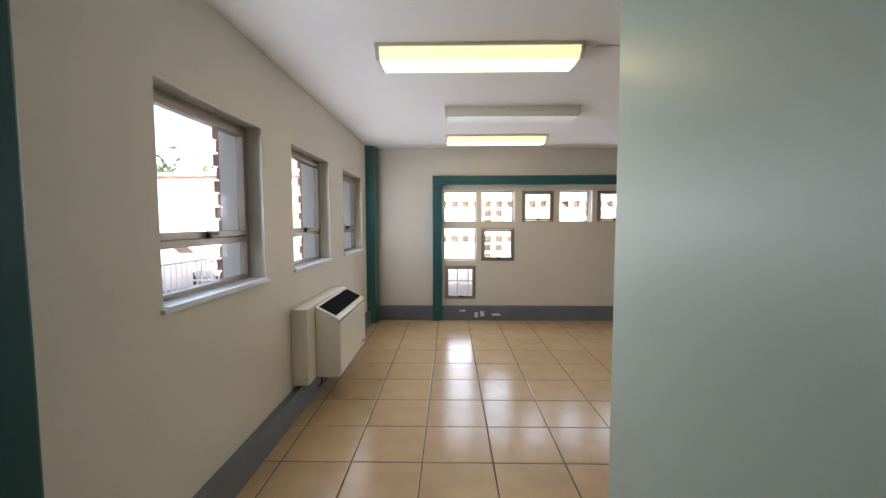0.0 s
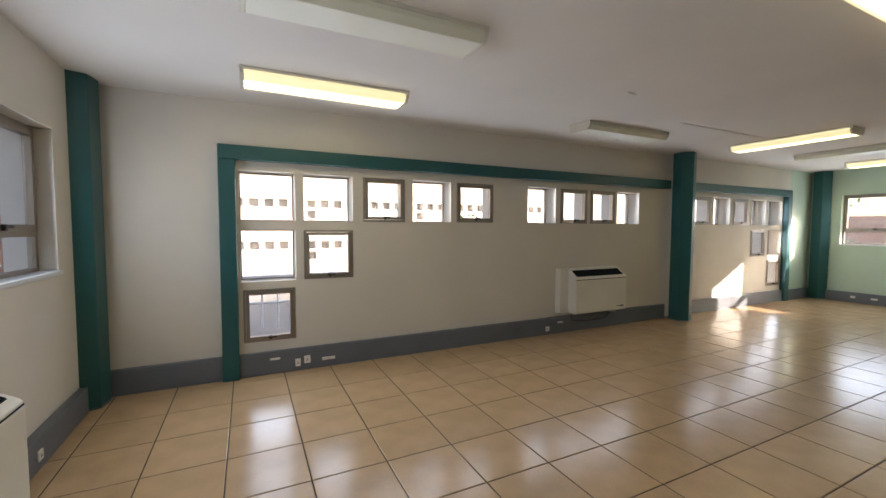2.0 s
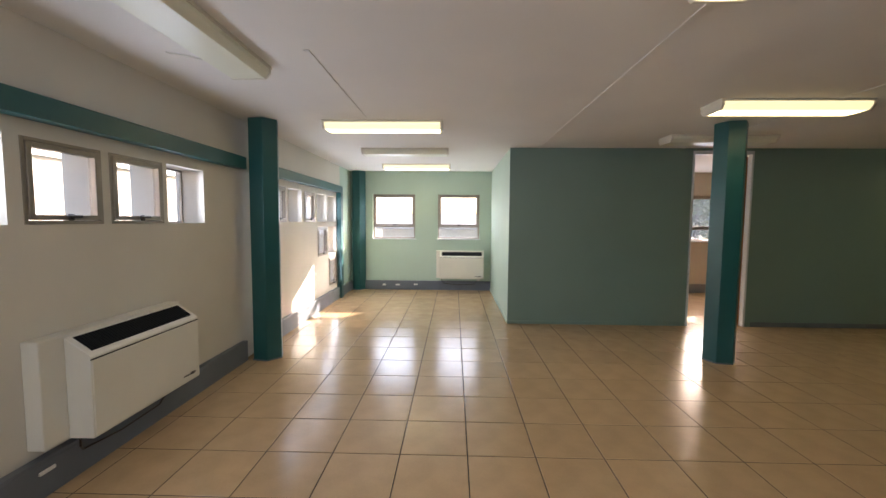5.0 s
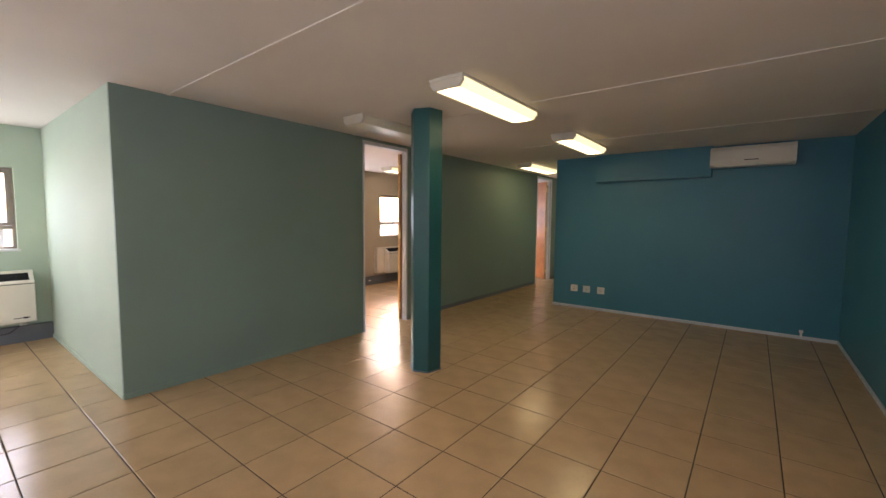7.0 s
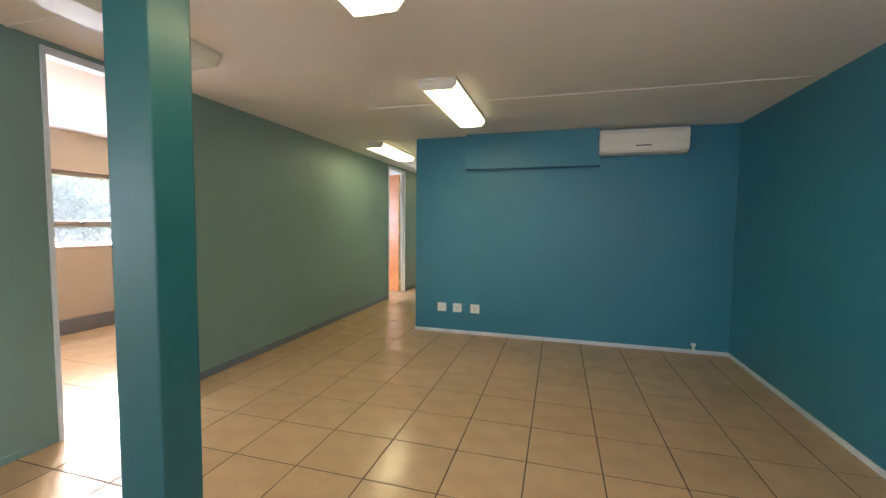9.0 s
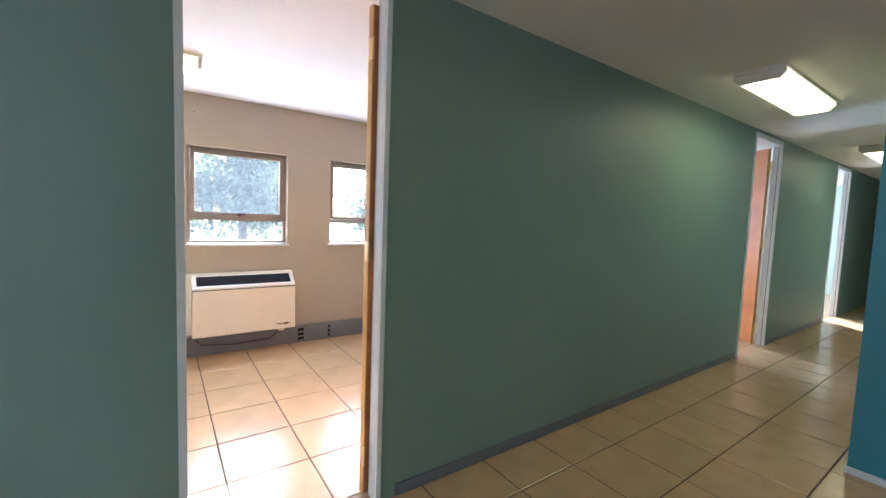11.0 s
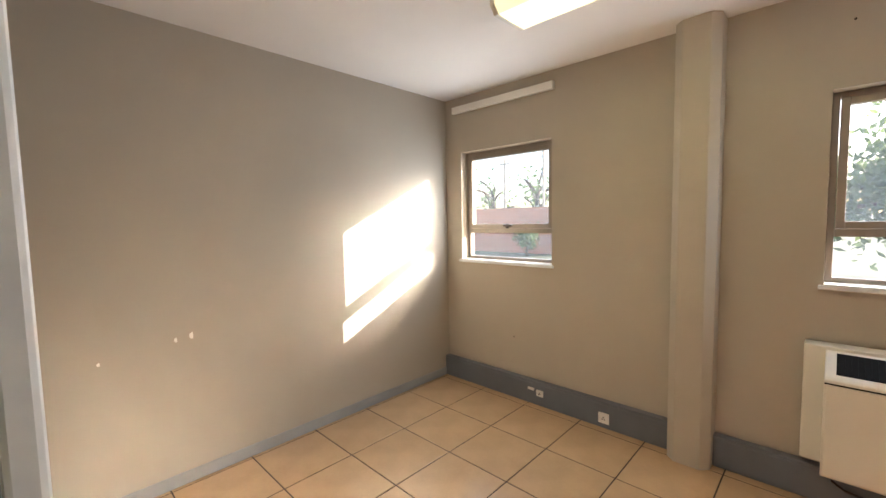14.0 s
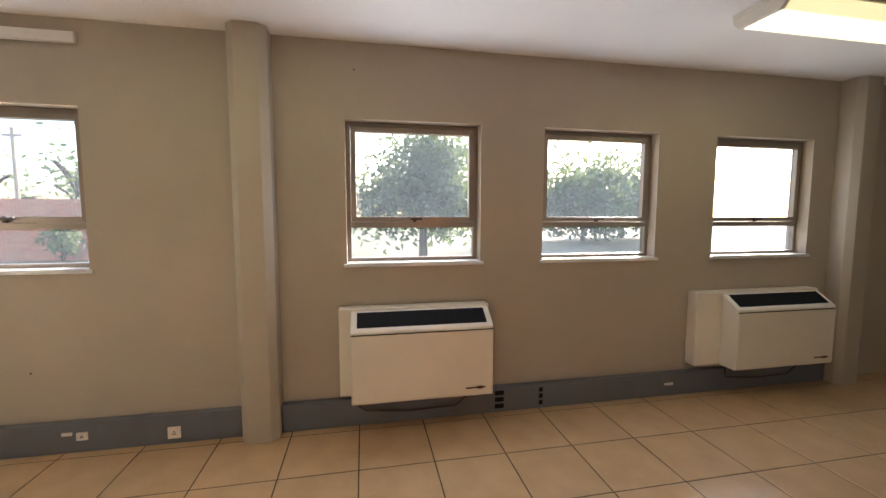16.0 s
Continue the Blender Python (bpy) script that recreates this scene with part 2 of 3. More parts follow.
# ---- large structure ----
CEIL = 2.6
XL, XR, YF = -0.64, 11.2, 6.35          # inner faces: left wall, end wall, front wall
TOP = CEIL + 0.02

SASH = dict(z0=1.13, z1=2.105)
LEFT_WIN = [(1.88, 2.83), (3.33, 4.285), (4.815, 5.77)]
END_WIN = [(4.92, 5.86), (3.505, 4.42)]
ROOM_WIN = [(2.0, 2.915), (-0.478, 0.466), (-1.92, -0.96), (-3.415, -2.45)]
# Windows of unseen rooms, placed to send sun and skylight into the corridor.
FAR_WIN = [(-6.6, -5.65), (-9.3, -8.3), (-11.8, -10.8)]
TOP_ROW = [(0.485, 0.985, 0), (1.065, 1.56, 0), (1.67, 2.145, 1), (2.24, 2.725, 0), (2.8, 3.315, 1)]
EXTRA_ROW = [(3.85, 4.32, 0), (4.40, 4.89, 1), (4.95, 5.44, 1), (5.49, 5.96, 0)]
MIRROR = 10.57
FRONT = [(a, b, 1.5, 1.972, f) for a, b, f in TOP_ROW + EXTRA_ROW]
FRONT += [(0.485, 0.985, 0.91, 1.41, 0), (1.06, 1.56, 0.91, 1.41, 1), (0.50, 0.975, 0.32, 0.835, 1)]
FRONT += [(MIRROR - b, MIRROR - a, 1.5, 1.972, f) for a, b, f in TOP_ROW]
FRONT += [(MIRROR - 0.985, MIRROR - 0.485, 0.91, 1.41, 0), (MIRROR - 1.56, MIRROR - 1.06, 0.91, 1.41, 1),
          (MIRROR - 0.975, MIRROR - 0.50, 0.32, 0.835, 1)]

wall_left = setting("wall_west", wall_mesh("x", XL - 0.28, XL, -3.0, YF + 0.3, -0.05, TOP,
                    [(a, b, SASH["z0"], SASH["z1"]) for a, b in LEFT_WIN]), M_WHITE, "cream painted plaster wall with three windows", "wall")
wall_front = setting("wall_north", wall_mesh("y", YF, YF + 0.26, XL, 10.36, -0.05, TOP, [f[:4] for f in FRONT]), M_WHITE,
                     "cream painted plaster wall with many small square windows", "wall")
wall_corner = setting("wall_north_end", wall_mesh("y", YF, YF + 0.26, 10.36, XR, -0.05, TOP), M_MINT, "mint green painted wall beside the end post", "wall")
wall_end = setting("wall_east", wall_mesh("x", XR, XR + 0.18, 3.17, YF + 0.26, -0.05, TOP,
                   [(a, b, SASH["z0"], SASH["z1"]) for a, b in END_WIN]), M_MINT, "mint green painted end wall with two windows", "wall")
wall_room = setting("wall_east_room", wall_mesh("x", XR, XR + 0.18, -13.0, 3.17, -0.05, TOP,
                    [(a, b, SASH["z0"], SASH["z1"]) for a, b in ROOM_WIN + FAR_WIN]), M_BEIGE, "beige painted wall with a row of windows", "wall")
DOORS = [(-0.225, 0.62, -0.05, 2.53), (-5.62, -4.76, -0.05, 2.53), (-9.1, -8.24, -0.05, 2.53)]
PX0, PX1 = 8.30, 8.368
partition = setting("wall_partition", wall_mesh("x", PX0, PX0 + 0.034, -12.5, 3.25, -0.05, TOP, DOORS), M_SAGE,
                    "sage green painted partition wall with doorways", "wall")
partition_back = setting("wall_partition_room", wall_mesh("x", PX0 + 0.034, PX1, -12.5, 3.1, -0.05, TOP, DOORS), M_BEIGE,
                         "beige painted room side of the partition wall", "wall")
return_hall = setting("wall_return", wall_mesh("y", 3.17, 3.25, PX0 + 0.034, XR, -0.05, TOP), M_MINT, "pale mint painted return wall", "wall")
return_room = setting("wall_return_room", wall_mesh("y", 3.1, 3.17, PX0 + 0.034, XR, -0.05, TOP), M_BEIGE, "beige painted side wall of the office", "wall")
for k, y in enumerate((-4.45, -7.9)):
    setting("wall_room_divider_%d" % (k + 1), wall_mesh("y", y - 0.12, y, PX1, XR, -0.05, TOP), M_BEIGE, "beige painted dividing wall", "wall")
wall_teal = setting("wall_south", wall_mesh("y", -2.92, -2.78, 3.12, 7.02, -0.05, TOP), M_TEAL, "deep teal painted wall", "wall")
SIDE_DOOR = (1.11, 1.85)
wall_side = setting("wall_southwest", wall_mesh("x", 3.12, 3.26, -2.78, 2.15, -0.05, TOP, [(*SIDE_DOOR, -0.05, 2.01)]), M_TEAL,
                    "deep teal painted wall with a doorway", "wall")
wall_back = setting("wall_entrance", wall_mesh("y", 1.95, 2.05, 1.435, 3.12, -0.05, TOP), M_SAGE, "sage green painted wall", "wall")
wall_entry = setting("wall_entrance_side", wall_mesh("x", 1.335, 1.435, -3.0, 2.05, -0.05, TOP), M_ENTRY, "pale green painted entrance wall", "wall")
wall_store = setting("wall_store", wall_mesh("y", -3.0, -2.9, XL, 3.12, -0.05, TOP), M_WHITE, "plain cream wall closing the entrance", "wall")
# Unseen wall, kept pale so that it reflects light into the corridor.
wall_corridor = setting("wall_corridor", wall_mesh("x", 6.88, 7.02, -12.5, -2.92, -0.05, TOP), M_MINT, "unseen corridor wall, painted pale mint to bounce light", "wall")
wall_corridor_end = setting("wall_corridor_end", wall_mesh("y", -12.64, -12.5, 6.88, XR, -0.05, TOP), M_MINT, "mint painted wall closing the corridor", "wall")

bm = bmesh.new()
box(bm, (XL - 0.28, -13.0, TOP), (XR + 0.18, YF + 0.3, TOP + 0.25))
ceiling_roof = setting("roof_slab", bm, M_ROOF, "concrete roof slab above the ceiling", "roof")
bm = bmesh.new()
box(bm, (XL, -12.6, CEIL), (XR, YF, CEIL + 0.018))
ceiling = setting("ceiling", bm, M_CEIL, "flat cream painted board ceiling", "ceiling")
bm = bmesh.new()
box(bm, (XL - 0.28, -13.0, -0.25), (XR + 0.18, YF + 0.3, -0.003))
floor = setting("floor", bm, M_GROUT, "tiled floor with dark grout joints", "floor")


def batten(lo, hi):
    bm = bmesh.new()
    box(bm, lo, hi, 0.003)
    setting("ceiling_batten", bm, M_CEIL, "thin cream cover strip on the ceiling boards", "trim")


for x0, x1, y in ((3.26, 8.3, 0.77), (3.26, 7.0, -1.32), (1.5, 8.3, 2.83), (4.9, 6.6, 5.0)):
    batten((x0, y - 0.02, CEIL - 0.007), (x1, y + 0.02, CEIL))


def skirting(name, lo, hi, mat, label):
    bm = bmesh.new()
    box(bm, lo, hi, 0.006)
    setting(name, bm, mat, label, "skirting")


TR = "dark grey skirting trunking with a lid seam"


def trunking(lo, hi, axis):
    """Skirting trunking: a base channel with a slightly proud lid and end seams."""
    h = hi[2]
    root = thing("skirting_trunking", TR, "trunking", kind="structure")
    bm = bmesh.new()
    box(bm, lo, hi, 0.004)
    part("channel", bm, M_TRUNK, root)
    lo, hi = list(lo), list(hi)
    if axis == "x":
        lo[1] -= 0.003
        lo[0], hi[0] = lo[0] + 0.01, hi[0] - 0.01
    else:
        lo[0], hi[0] = (lo[0], hi[0] + 0.003) if lo[0] < 0 else (lo[0] - 0.003, hi[0])
        lo[1], hi[1] = lo[1] + 0.01, hi[1] - 0.01
    bm = bmesh.new()
    box(bm, (lo[0], lo[1], 0.022), (hi[0], hi[1], h - 0.02), 0.002)
    part("lid", bm, M_TRUNK, root)
    return root


trunking((XL, 1.36, 0), (XL + 0.055, 6.03, 0.2), "y")
trunking((XL, YF - 0.055, 0), (0.32, YF, 0.22), "x")
trunking((0.46, YF - 0.055, 0), (6.56, YF, 0.22), "x")
trunking((6.87, YF - 0.055, 0), (10.1, YF, 0.22), "x")
trunking((10.25, YF - 0.055, 0), (11.14, YF, 0.2), "x")
trunking((XR - 0.055, 3.25, 0), (XR, 6.02, 0.2), "y")
trunking((XR - 0.055, 1.14, 0), (XR, 3.1, 0.19), "y")
trunking((XR - 0.055, -3.65, 0), (XR, 0.91, 0.19), "y")
skirting("skirting_partition", (PX0 - 0.012, -4.71, 0), (PX0, -0.32, 0.07), M_TRUNK, "low grey skirting strip on the partition")
skirting("skirting_partition_left", (PX0 - 0.012, 0.64, 0), (PX0, 3.25, 0.05), M_SAGE, "low green skirting strip on the partition")
skirting("skirting_corridor", (PX0 - 0.012, -8.19, 0), (PX0, -5.67, 0.07), M_TRUNK, "low grey skirting strip on the partition")
skirting("skirting_teal", (3.26, -2.78, 0), (7.03, -2.762, 0.045), M_FRAME, "thin white skirting strip on the teal wall")
skirting("skirting_side", (3.26, -2.76, 0), (3.275, 1.05, 0.045), M_FRAME, "thin white skirting strip on the teal side wall")
skirting("skirting_room", (PX1 + 0.05, 3.085, 0), (XR - 0.06, 3.1, 0.075), M_SKIRT, "low grey skirting strip in the office")
skirting("skirting_return", (PX0, 3.25, 0), (XR - 0.06, 3.262, 0.05), M_MINT, "low mint skirting strip on the return wall")


# ---- steel frame ----
def steel_column(x, y, z1=CEIL, mat=M_STEEL, label="dark green painted hexagonal steel column"):
    ob = thing("column", label, "column", "hall columns", at=pose(x, y, 0))
    ring = [(0.165 * math.cos(radians(20 + 60 * k)), 0.165 * math.sin(radians(20 + 60 * k))) for k in range(6)]
    part("shaft", prism(bmesh.new(), ring, "z", 0, z1, 0.006), mat, ob)
    ring = [(0.173 * math.cos(radians(20 + 60 * k)), 0.173 * math.sin(radians(20 + 60 * k))) for k in range(6)]
    part("foot_bead", prism(bmesh.new(), ring, "z", 0, 0.012), M_TRUNK, ob)
    return ob


for cx, cy in ((-0.6, 1.105), (-0.65, 6.19), (6.69, 6.13), (6.815, 1.09), (11.2, 6.17)):
    steel_column(cx, cy)

beam_root = thing("steel_frame", "dark green painted steel beam and posts along the window wall", "beam", kind="structure")
bm = bmesh.new()
box(bm, (0.32, YF - 0.09, 2.06), (6.57, YF, 2.19), 0.006)
part("beam", bm, M_STEEL, beam_root)
bm = bmesh.new()
box(bm, (6.86, YF - 0.09, 2.06), (10.25, YF, 2.19), 0.006)
part("beam", bm, M_STEEL, beam_root)
for x in (0.32, 10.11):
    bm = bmesh.new()
    box(bm, (x, YF - 0.095, 0), (x + 0.14, YF, 2.058), 0.006)
    part("post", bm, M_STEEL, beam_root)


def pilaster(y0, y1):
    bm = bmesh.new()
    x0 = XR - 0.165
    prism(bm, [(x0, y0 + 0.045), (x0, y1 - 0.045), (x0 + 0.045, y1), (XR + 0.01, y1), (XR + 0.01, y0), (x0 + 0.045, y0)], "z", 0, CEIL, 0.004)
    setting("pilaster", bm, M_BEIGE, "beige painted pilaster with chamfered corners", "pilaster")


pilaster(0.91, 1.14)
pilaster(-3.9, -3.65)


# ---- windows ----
def ring_frame(bm, x0, x1, z0, z1, y0, y1, w, bevel=0.003):
    """Rectangular frame of bar width w in the local xz plane between depths y0 and y1."""
    box(bm, (x0, y0, z0), (x0 + w, y1, z1), bevel)
    box(bm, (x1 - w, y0, z0), (x1, y1, z1), bevel)
    box(bm, (x0 + w, y0, z0), (x1 - w, y1, z0 + w), bevel)
    box(bm, (x0 + w, y0, z1 - w), (x1 - w, y1, z1), bevel)
    return bm


def pane_part(x0, x1, z0, z1, y, parent):
    bm = bmesh.new()
    box(bm, (x0, y - 0.002, z0), (x1, y + 0.002, z1))
    ob = part("pane", bm, M_GLASS, parent)
    ob.visible_shadow = False
    return ob


def lever(x, y, z, parent):
    bm = bmesh.new()
    box(bm, (x - 0.012, y, z - 0.02), (x + 0.012, y + 0.022, z + 0.02), 0.004)
    box(bm, (x - 0.055, y + 0.018, z - 0.004), (x + 0.03, y + 0.034, z + 0.014), 0.005)
    return part("handle", bm, M_HANDLE, parent, "dark metal window lever")


def sash_window(name, where, w, z0, z1, deep, sill=True):
    """Aluminium window with a top-hung sash over a fixed light, set deep behind the wall face. Local y points into the room."""
    h = z1 - z0
    root = thing(name, "bronze aluminium window with top-hung sash over a fixed light", "window", kind="structure", at=where)
    y0, y1 = -deep - 0.05, -deep
    fr = part("window_frame", ring_frame(bmesh.new(), -w / 2, w / 2, 0, h, y0, y1, 0.03), M_ALU, root)
    tz = 0.27 * h
    bm = bmesh.new()
    box(bm, (-w / 2 + 0.03, y0, tz - 0.02), (w / 2 - 0.03, y1, tz + 0.02), 0.003)
    part("transom", bm, M_ALU, root)
    sash = part("sash", ring_frame(bmesh.new(), -w / 2 + 0.032, w / 2 - 0.032, tz + 0.022, h - 0.032, y0 + 0.012, y1 + 0.014, 0.036), M_ALU, root)
    pane_part(-w / 2 + 0.062, w / 2 - 0.062, tz + 0.052, h - 0.062, y0 + 0.03, sash)
    pane_part(-w / 2 + 0.026, w / 2 - 0.026, 0.026, tz - 0.015, y0 + 0.025, root)
    lever(0, y1 + 0.014, tz + 0.04, sash)
    if sill:
        bm = bmesh.new()
        box(bm, (-w / 2 - 0.02, 0.0, -0.022), (w / 2 + 0.02, 0.022, -0.001), 0.003)
        box(bm, (-w / 2 + 0.002, -deep, -0.001), (w / 2 - 0.002, 0.022, 0.006), 0.002)
        part("window_sill", bm, M_SILL, root, "white painted window sill")
    return root


n_win = 1
for (a, b), plane, sign, deep in [*[(w, XL, 1, 0.10) for w in LEFT_WIN], *[(w, XR, -1, 0.09) for w in END_WIN + ROOM_WIN + FAR_WIN]]:
    sash_window("window_%d" % n_win, facing("x", sign, plane)((a + b) / 2, SASH["z0"]), b - a, SASH["z0"], SASH["z1"], deep)
    n_win += 1

for a, b, c, d, framed in FRONT:
    w, h = b - a, d - c
    root = thing("window_%d" % n_win, "small square top-hung aluminium window" if framed else "small square fixed window in a deep plaster reveal",
                 "window", kind="structure", at=facing("y", -1, YF)((a + b) / 2, c))
    n_win += 1
    if framed:
        part("window_frame", ring_frame(bmesh.new(), -w / 2, w / 2, 0, h, -0.05, 0.004, 0.022), M_ALU, root)
        sash = part("sash", ring_frame(bmesh.new(), -w / 2 + 0.024, w / 2 - 0.024, 0.024, h - 0.024, -0.04, 0.012, 0.03), M_ALU, root)
        pane_part(-w / 2 + 0.045, w / 2 - 0.045, 0.045, h - 0.045, -0.02, sash)
        lever(0.0, 0.012, 0.042, sash)
    else:
        part("window_frame", ring_frame(bmesh.new(), -w / 2, w / 2, 0, h, -0.225, -0.2, 0.012), M_ALU, root)
        pane_part(-w / 2 + 0.01, w / 2 - 0.01, 0.01, h - 0.01, -0.212, root)


# ---- doors ----
def steel_door_frame(y0, y1, name, z1=2.53):
    """Pressed steel frame wrapped round the partition, in the doorway from y0 to y1."""
    root = thing(name, "white painted pressed steel door frame, doorway open", "door frame", kind="structure")
    for y, s in ((y0, 1), (y1, -1)):
        bm = bmesh.new()
        box(bm, (PX0 - 0.014, y - s * 0.008, 0), (PX0 - 0.001, y + s * 0.02, z1 + 0.03), 0.002)
        box(bm, (PX1 + 0.001, y - s * 0.03, 0), (PX1 + 0.01, y + s * 0.02, z1 + 0.03), 0.002)
        box(bm, (PX0 - 0.001, y, 0), (PX0 + 0.016, y + s * 0.022, z1), 0.002)
        box(bm, (PX0 + 0.024, y, 0), (PX1 + 0.001, y + s * 0.018, z1), 0.002)
        part("jamb", bm, M_FRAME, root)
        bm = bmesh.new()
        box(bm, (PX0 + 0.016, y, 0), (PX0 + 0.024, y + s * 0.014, z1))
        part("rubber_seal", bm, M_BLACK, root)
    bm = bmesh.new()
    box(bm, (PX0 - 0.014, y0 + 0.02, z1 - 0.02), (PX0 - 0.001, y1 - 0.02, z1 + 0.03), 0.002)
    box(bm, (PX0 - 0.001, y0 + 0.022, z1 - 0.02), (PX1 + 0.001, y1 - 0.022, z1), 0.002)
    box(bm, (PX1 + 0.001, y0 + 0.02, z1 - 0.02), (PX1 + 0.01, y1 - 0.02, z1 + 0.03), 0.002)
    part("head", bm, M_FRAME, root)
    return root


def partition_door(y_hinge, swing, name):
    """Tall veneered door hinged at y_hinge on the room side, opened by swing degrees."""
    root = thing(name, "tall orange-brown veneered door standing wide open into the room", "door", kind="structure",
                 at=pose(PX1 + 0.02, y_hinge, 0, 0, 0, -swing))
    bm = bmesh.new()
    box(bm, (-0.04, 0.005, 0.008), (-0.004, 0.82, 2.49), 0.002)
    part("leaf", bm, M_DOOR, root)
    bm = bmesh.new()
    box(bm, (-0.041, -0.001, 0.008), (-0.003, 0.006, 2.49), 0.001)
    part("edge_strip", bm, M_PINE, root, "pale pine edging")
    for z in (0.22, 1.29, 2.28):
        bm = bmesh.new()
        box(bm, (-0.03, -0.006, z - 0.05), (0.012, -0.001, z + 0.05), 0.001)
        tube(bm, [(0.008, -0.006, z - 0.05), (0.008, -0.006, z + 0.05)], 0.007)
        part("hinge", bm, M_BRASS, root, "brass butt hinge")
    bm = bmesh.new()
    for x in (-0.047, 0.003):
        box(bm, (x - 0.005, 0.74, 1.0), (x + 0.005, 0.78, 1.16), 0.003)
        tube(bm, [(x, 0.76, 1.1), (x + (0.045 if x > 0 else -0.03), 0.76, 1.1), (x + (0.045 if x > 0 else -0.03), 0.66, 1.1)], 0.008)
    part("door_handle", bm, M_ALU, root)
    return root


for k, (y0, y1, _, _) in enumerate(DOORS):
    steel_door_frame(y0, y1, "door_frame_%d" % (k + 1))
partition_door(DOORS[0][0] + 0.042, 172, "door_1")
partition_door(DOORS[1][0] + 0.042, 118, "door_2")

root = thing("door_frame_4", "white painted door frame in the teal wall", "door frame", kind="structure")
y0, y1 = SIDE_DOOR
for y, s in ((y0, 1), (y1, -1)):
    bm = bmesh.new()
    box(bm, (3.261, y - s * 0.055, 0), (3.277, y + s * 0.012, 2.065), 0.003)
    box(bm, (3.1, y, 0), (3.261, y + s * 0.016, 2.01), 0.002)
    part("jamb", bm, M_FRAME, root)
bm = bmesh.new()
box(bm, (3.261, y0 + 0.012, 1.994), (3.277, y1 - 0.012, 2.065), 0.003)
box(bm, (3.1, y0 + 0.016, 1.992), (3.261, y1 - 0.016, 2.01), 0.002)
part("head", bm, M_FRAME, root)
root = thing("door_4", "orange-brown veneered door standing ajar in the teal wall", "door", kind="structure", at=pose(3.18, SIDE_DOOR[0] + 0.02, 0, 0, 0, 3))
bm = bmesh.new()
box(bm, (0.0, 0.0, 0.008), (0.04, 0.7, 1.985), 0.003)
part("leaf", bm, M_DOOR, root)
bm = bmesh.new()
box(bm, (0.039, 0.055, 0.98), (0.046, 0.095, 1.16), 0.003)
tube(bm, [(0.044, 0.075, 1.1), (0.085, 0.075, 1.1), (0.085, 0.18, 1.1)], 0.008)
part("door_handle", bm, M_HANDLE, root)


# ---- ceiling lights ----
def ceiling_light(x, y, turn, lit):
    """Wrap-round fluorescent fitting, long along local x."""
    root = thing("ceiling_light", ("lit" if lit else "unlit") + " fluorescent ceiling light with a prismatic diffuser", "ceiling light",
                 "fluorescent ceiling lights", at=pose(x, y, CEIL, 0, 0, turn))
    bm = bmesh.new()
    box(bm, (-0.65, -0.155, -0.022), (0.65, 0.155, 0), 0.003)
    part("tray", bm, M_LAMPBODY, root)
    ring = [(-0.15, -0.022), (0.15, -0.022), (0.15, -0.05), (0.115, -0.088), (-0.115, -0.088), (-0.15, -0.05)]
    part("diffuser", prism(bmesh.new(), ring, "x", -0.62, 0.62, 0.004), M_LIT if lit else M_UNLIT, root)
    for s in (-1, 1):
        ring = [(-0.153, -0.022), (0.153, -0.022), (0.153, -0.052), (0.117, -0.091), (-0.117, -0.091), (-0.153, -0.052)]
        part("end_cap", prism(bmesh.new(), ring, "x", *sorted((s * 0.62, s * 0.646)), 0.004), M_LAMPBODY, root)
    return root


# The fitting at y -7.4 is an unlit one, made to glow to brighten the corridor.
for x, y, turn, lit in ((0.765, 2.9, 0, 1), (1.18, 4.27, 0, 0), (1.17, 5.52, 0, 1), (4.53, 5.5, 0, 0), (3.57, 2.9, 0, 1),
                        (6.81, 4.84, 90, 1), (8.475, 4.8, 90, 0), (10.175, 4.79, 90, 1), (6.06, 1.13, 90, 1), (7.52, 0.785, 90, 0),
                        (6.09, -1.29, 90, 1), (7.665, -3.42, 90, 1), (7.67, -7.4, 90, 1), (10.2, 1.06, 90, 1), (10.27, -2.38, 90, 1)):
    ceiling_light(x, y, turn, lit)



for a, b in LEFT_WIN:
    opening_light(XL - 0.02, (a + b) / 2, 1.61, 0.8, 0.8, (1, 0, 0), 2.4, SKY_BLUE)
# The 9 W lamps in the unseen far rooms are raised to brighten the corridor.
for (a, b), watts in zip(END_WIN + ROOM_WIN + FAR_WIN, (2.0, 1.3, 1.9, 2.4, 1.3, 1.0, 9, 9, 9)):
    opening_light(XR + 0.02, (a + b) / 2, 1.61, 0.8, 0.8, (-1, 0, 0), watts, SKY_BLUE)
for a, b, c, d, framed in FRONT:
    opening_light((a + b) / 2, YF - 0.03 if framed else YF + 0.07, (c + d) / 2, b - a - 0.12, d - c - 0.12, (0, -1, 0), 0.5, SKY_BLUE)


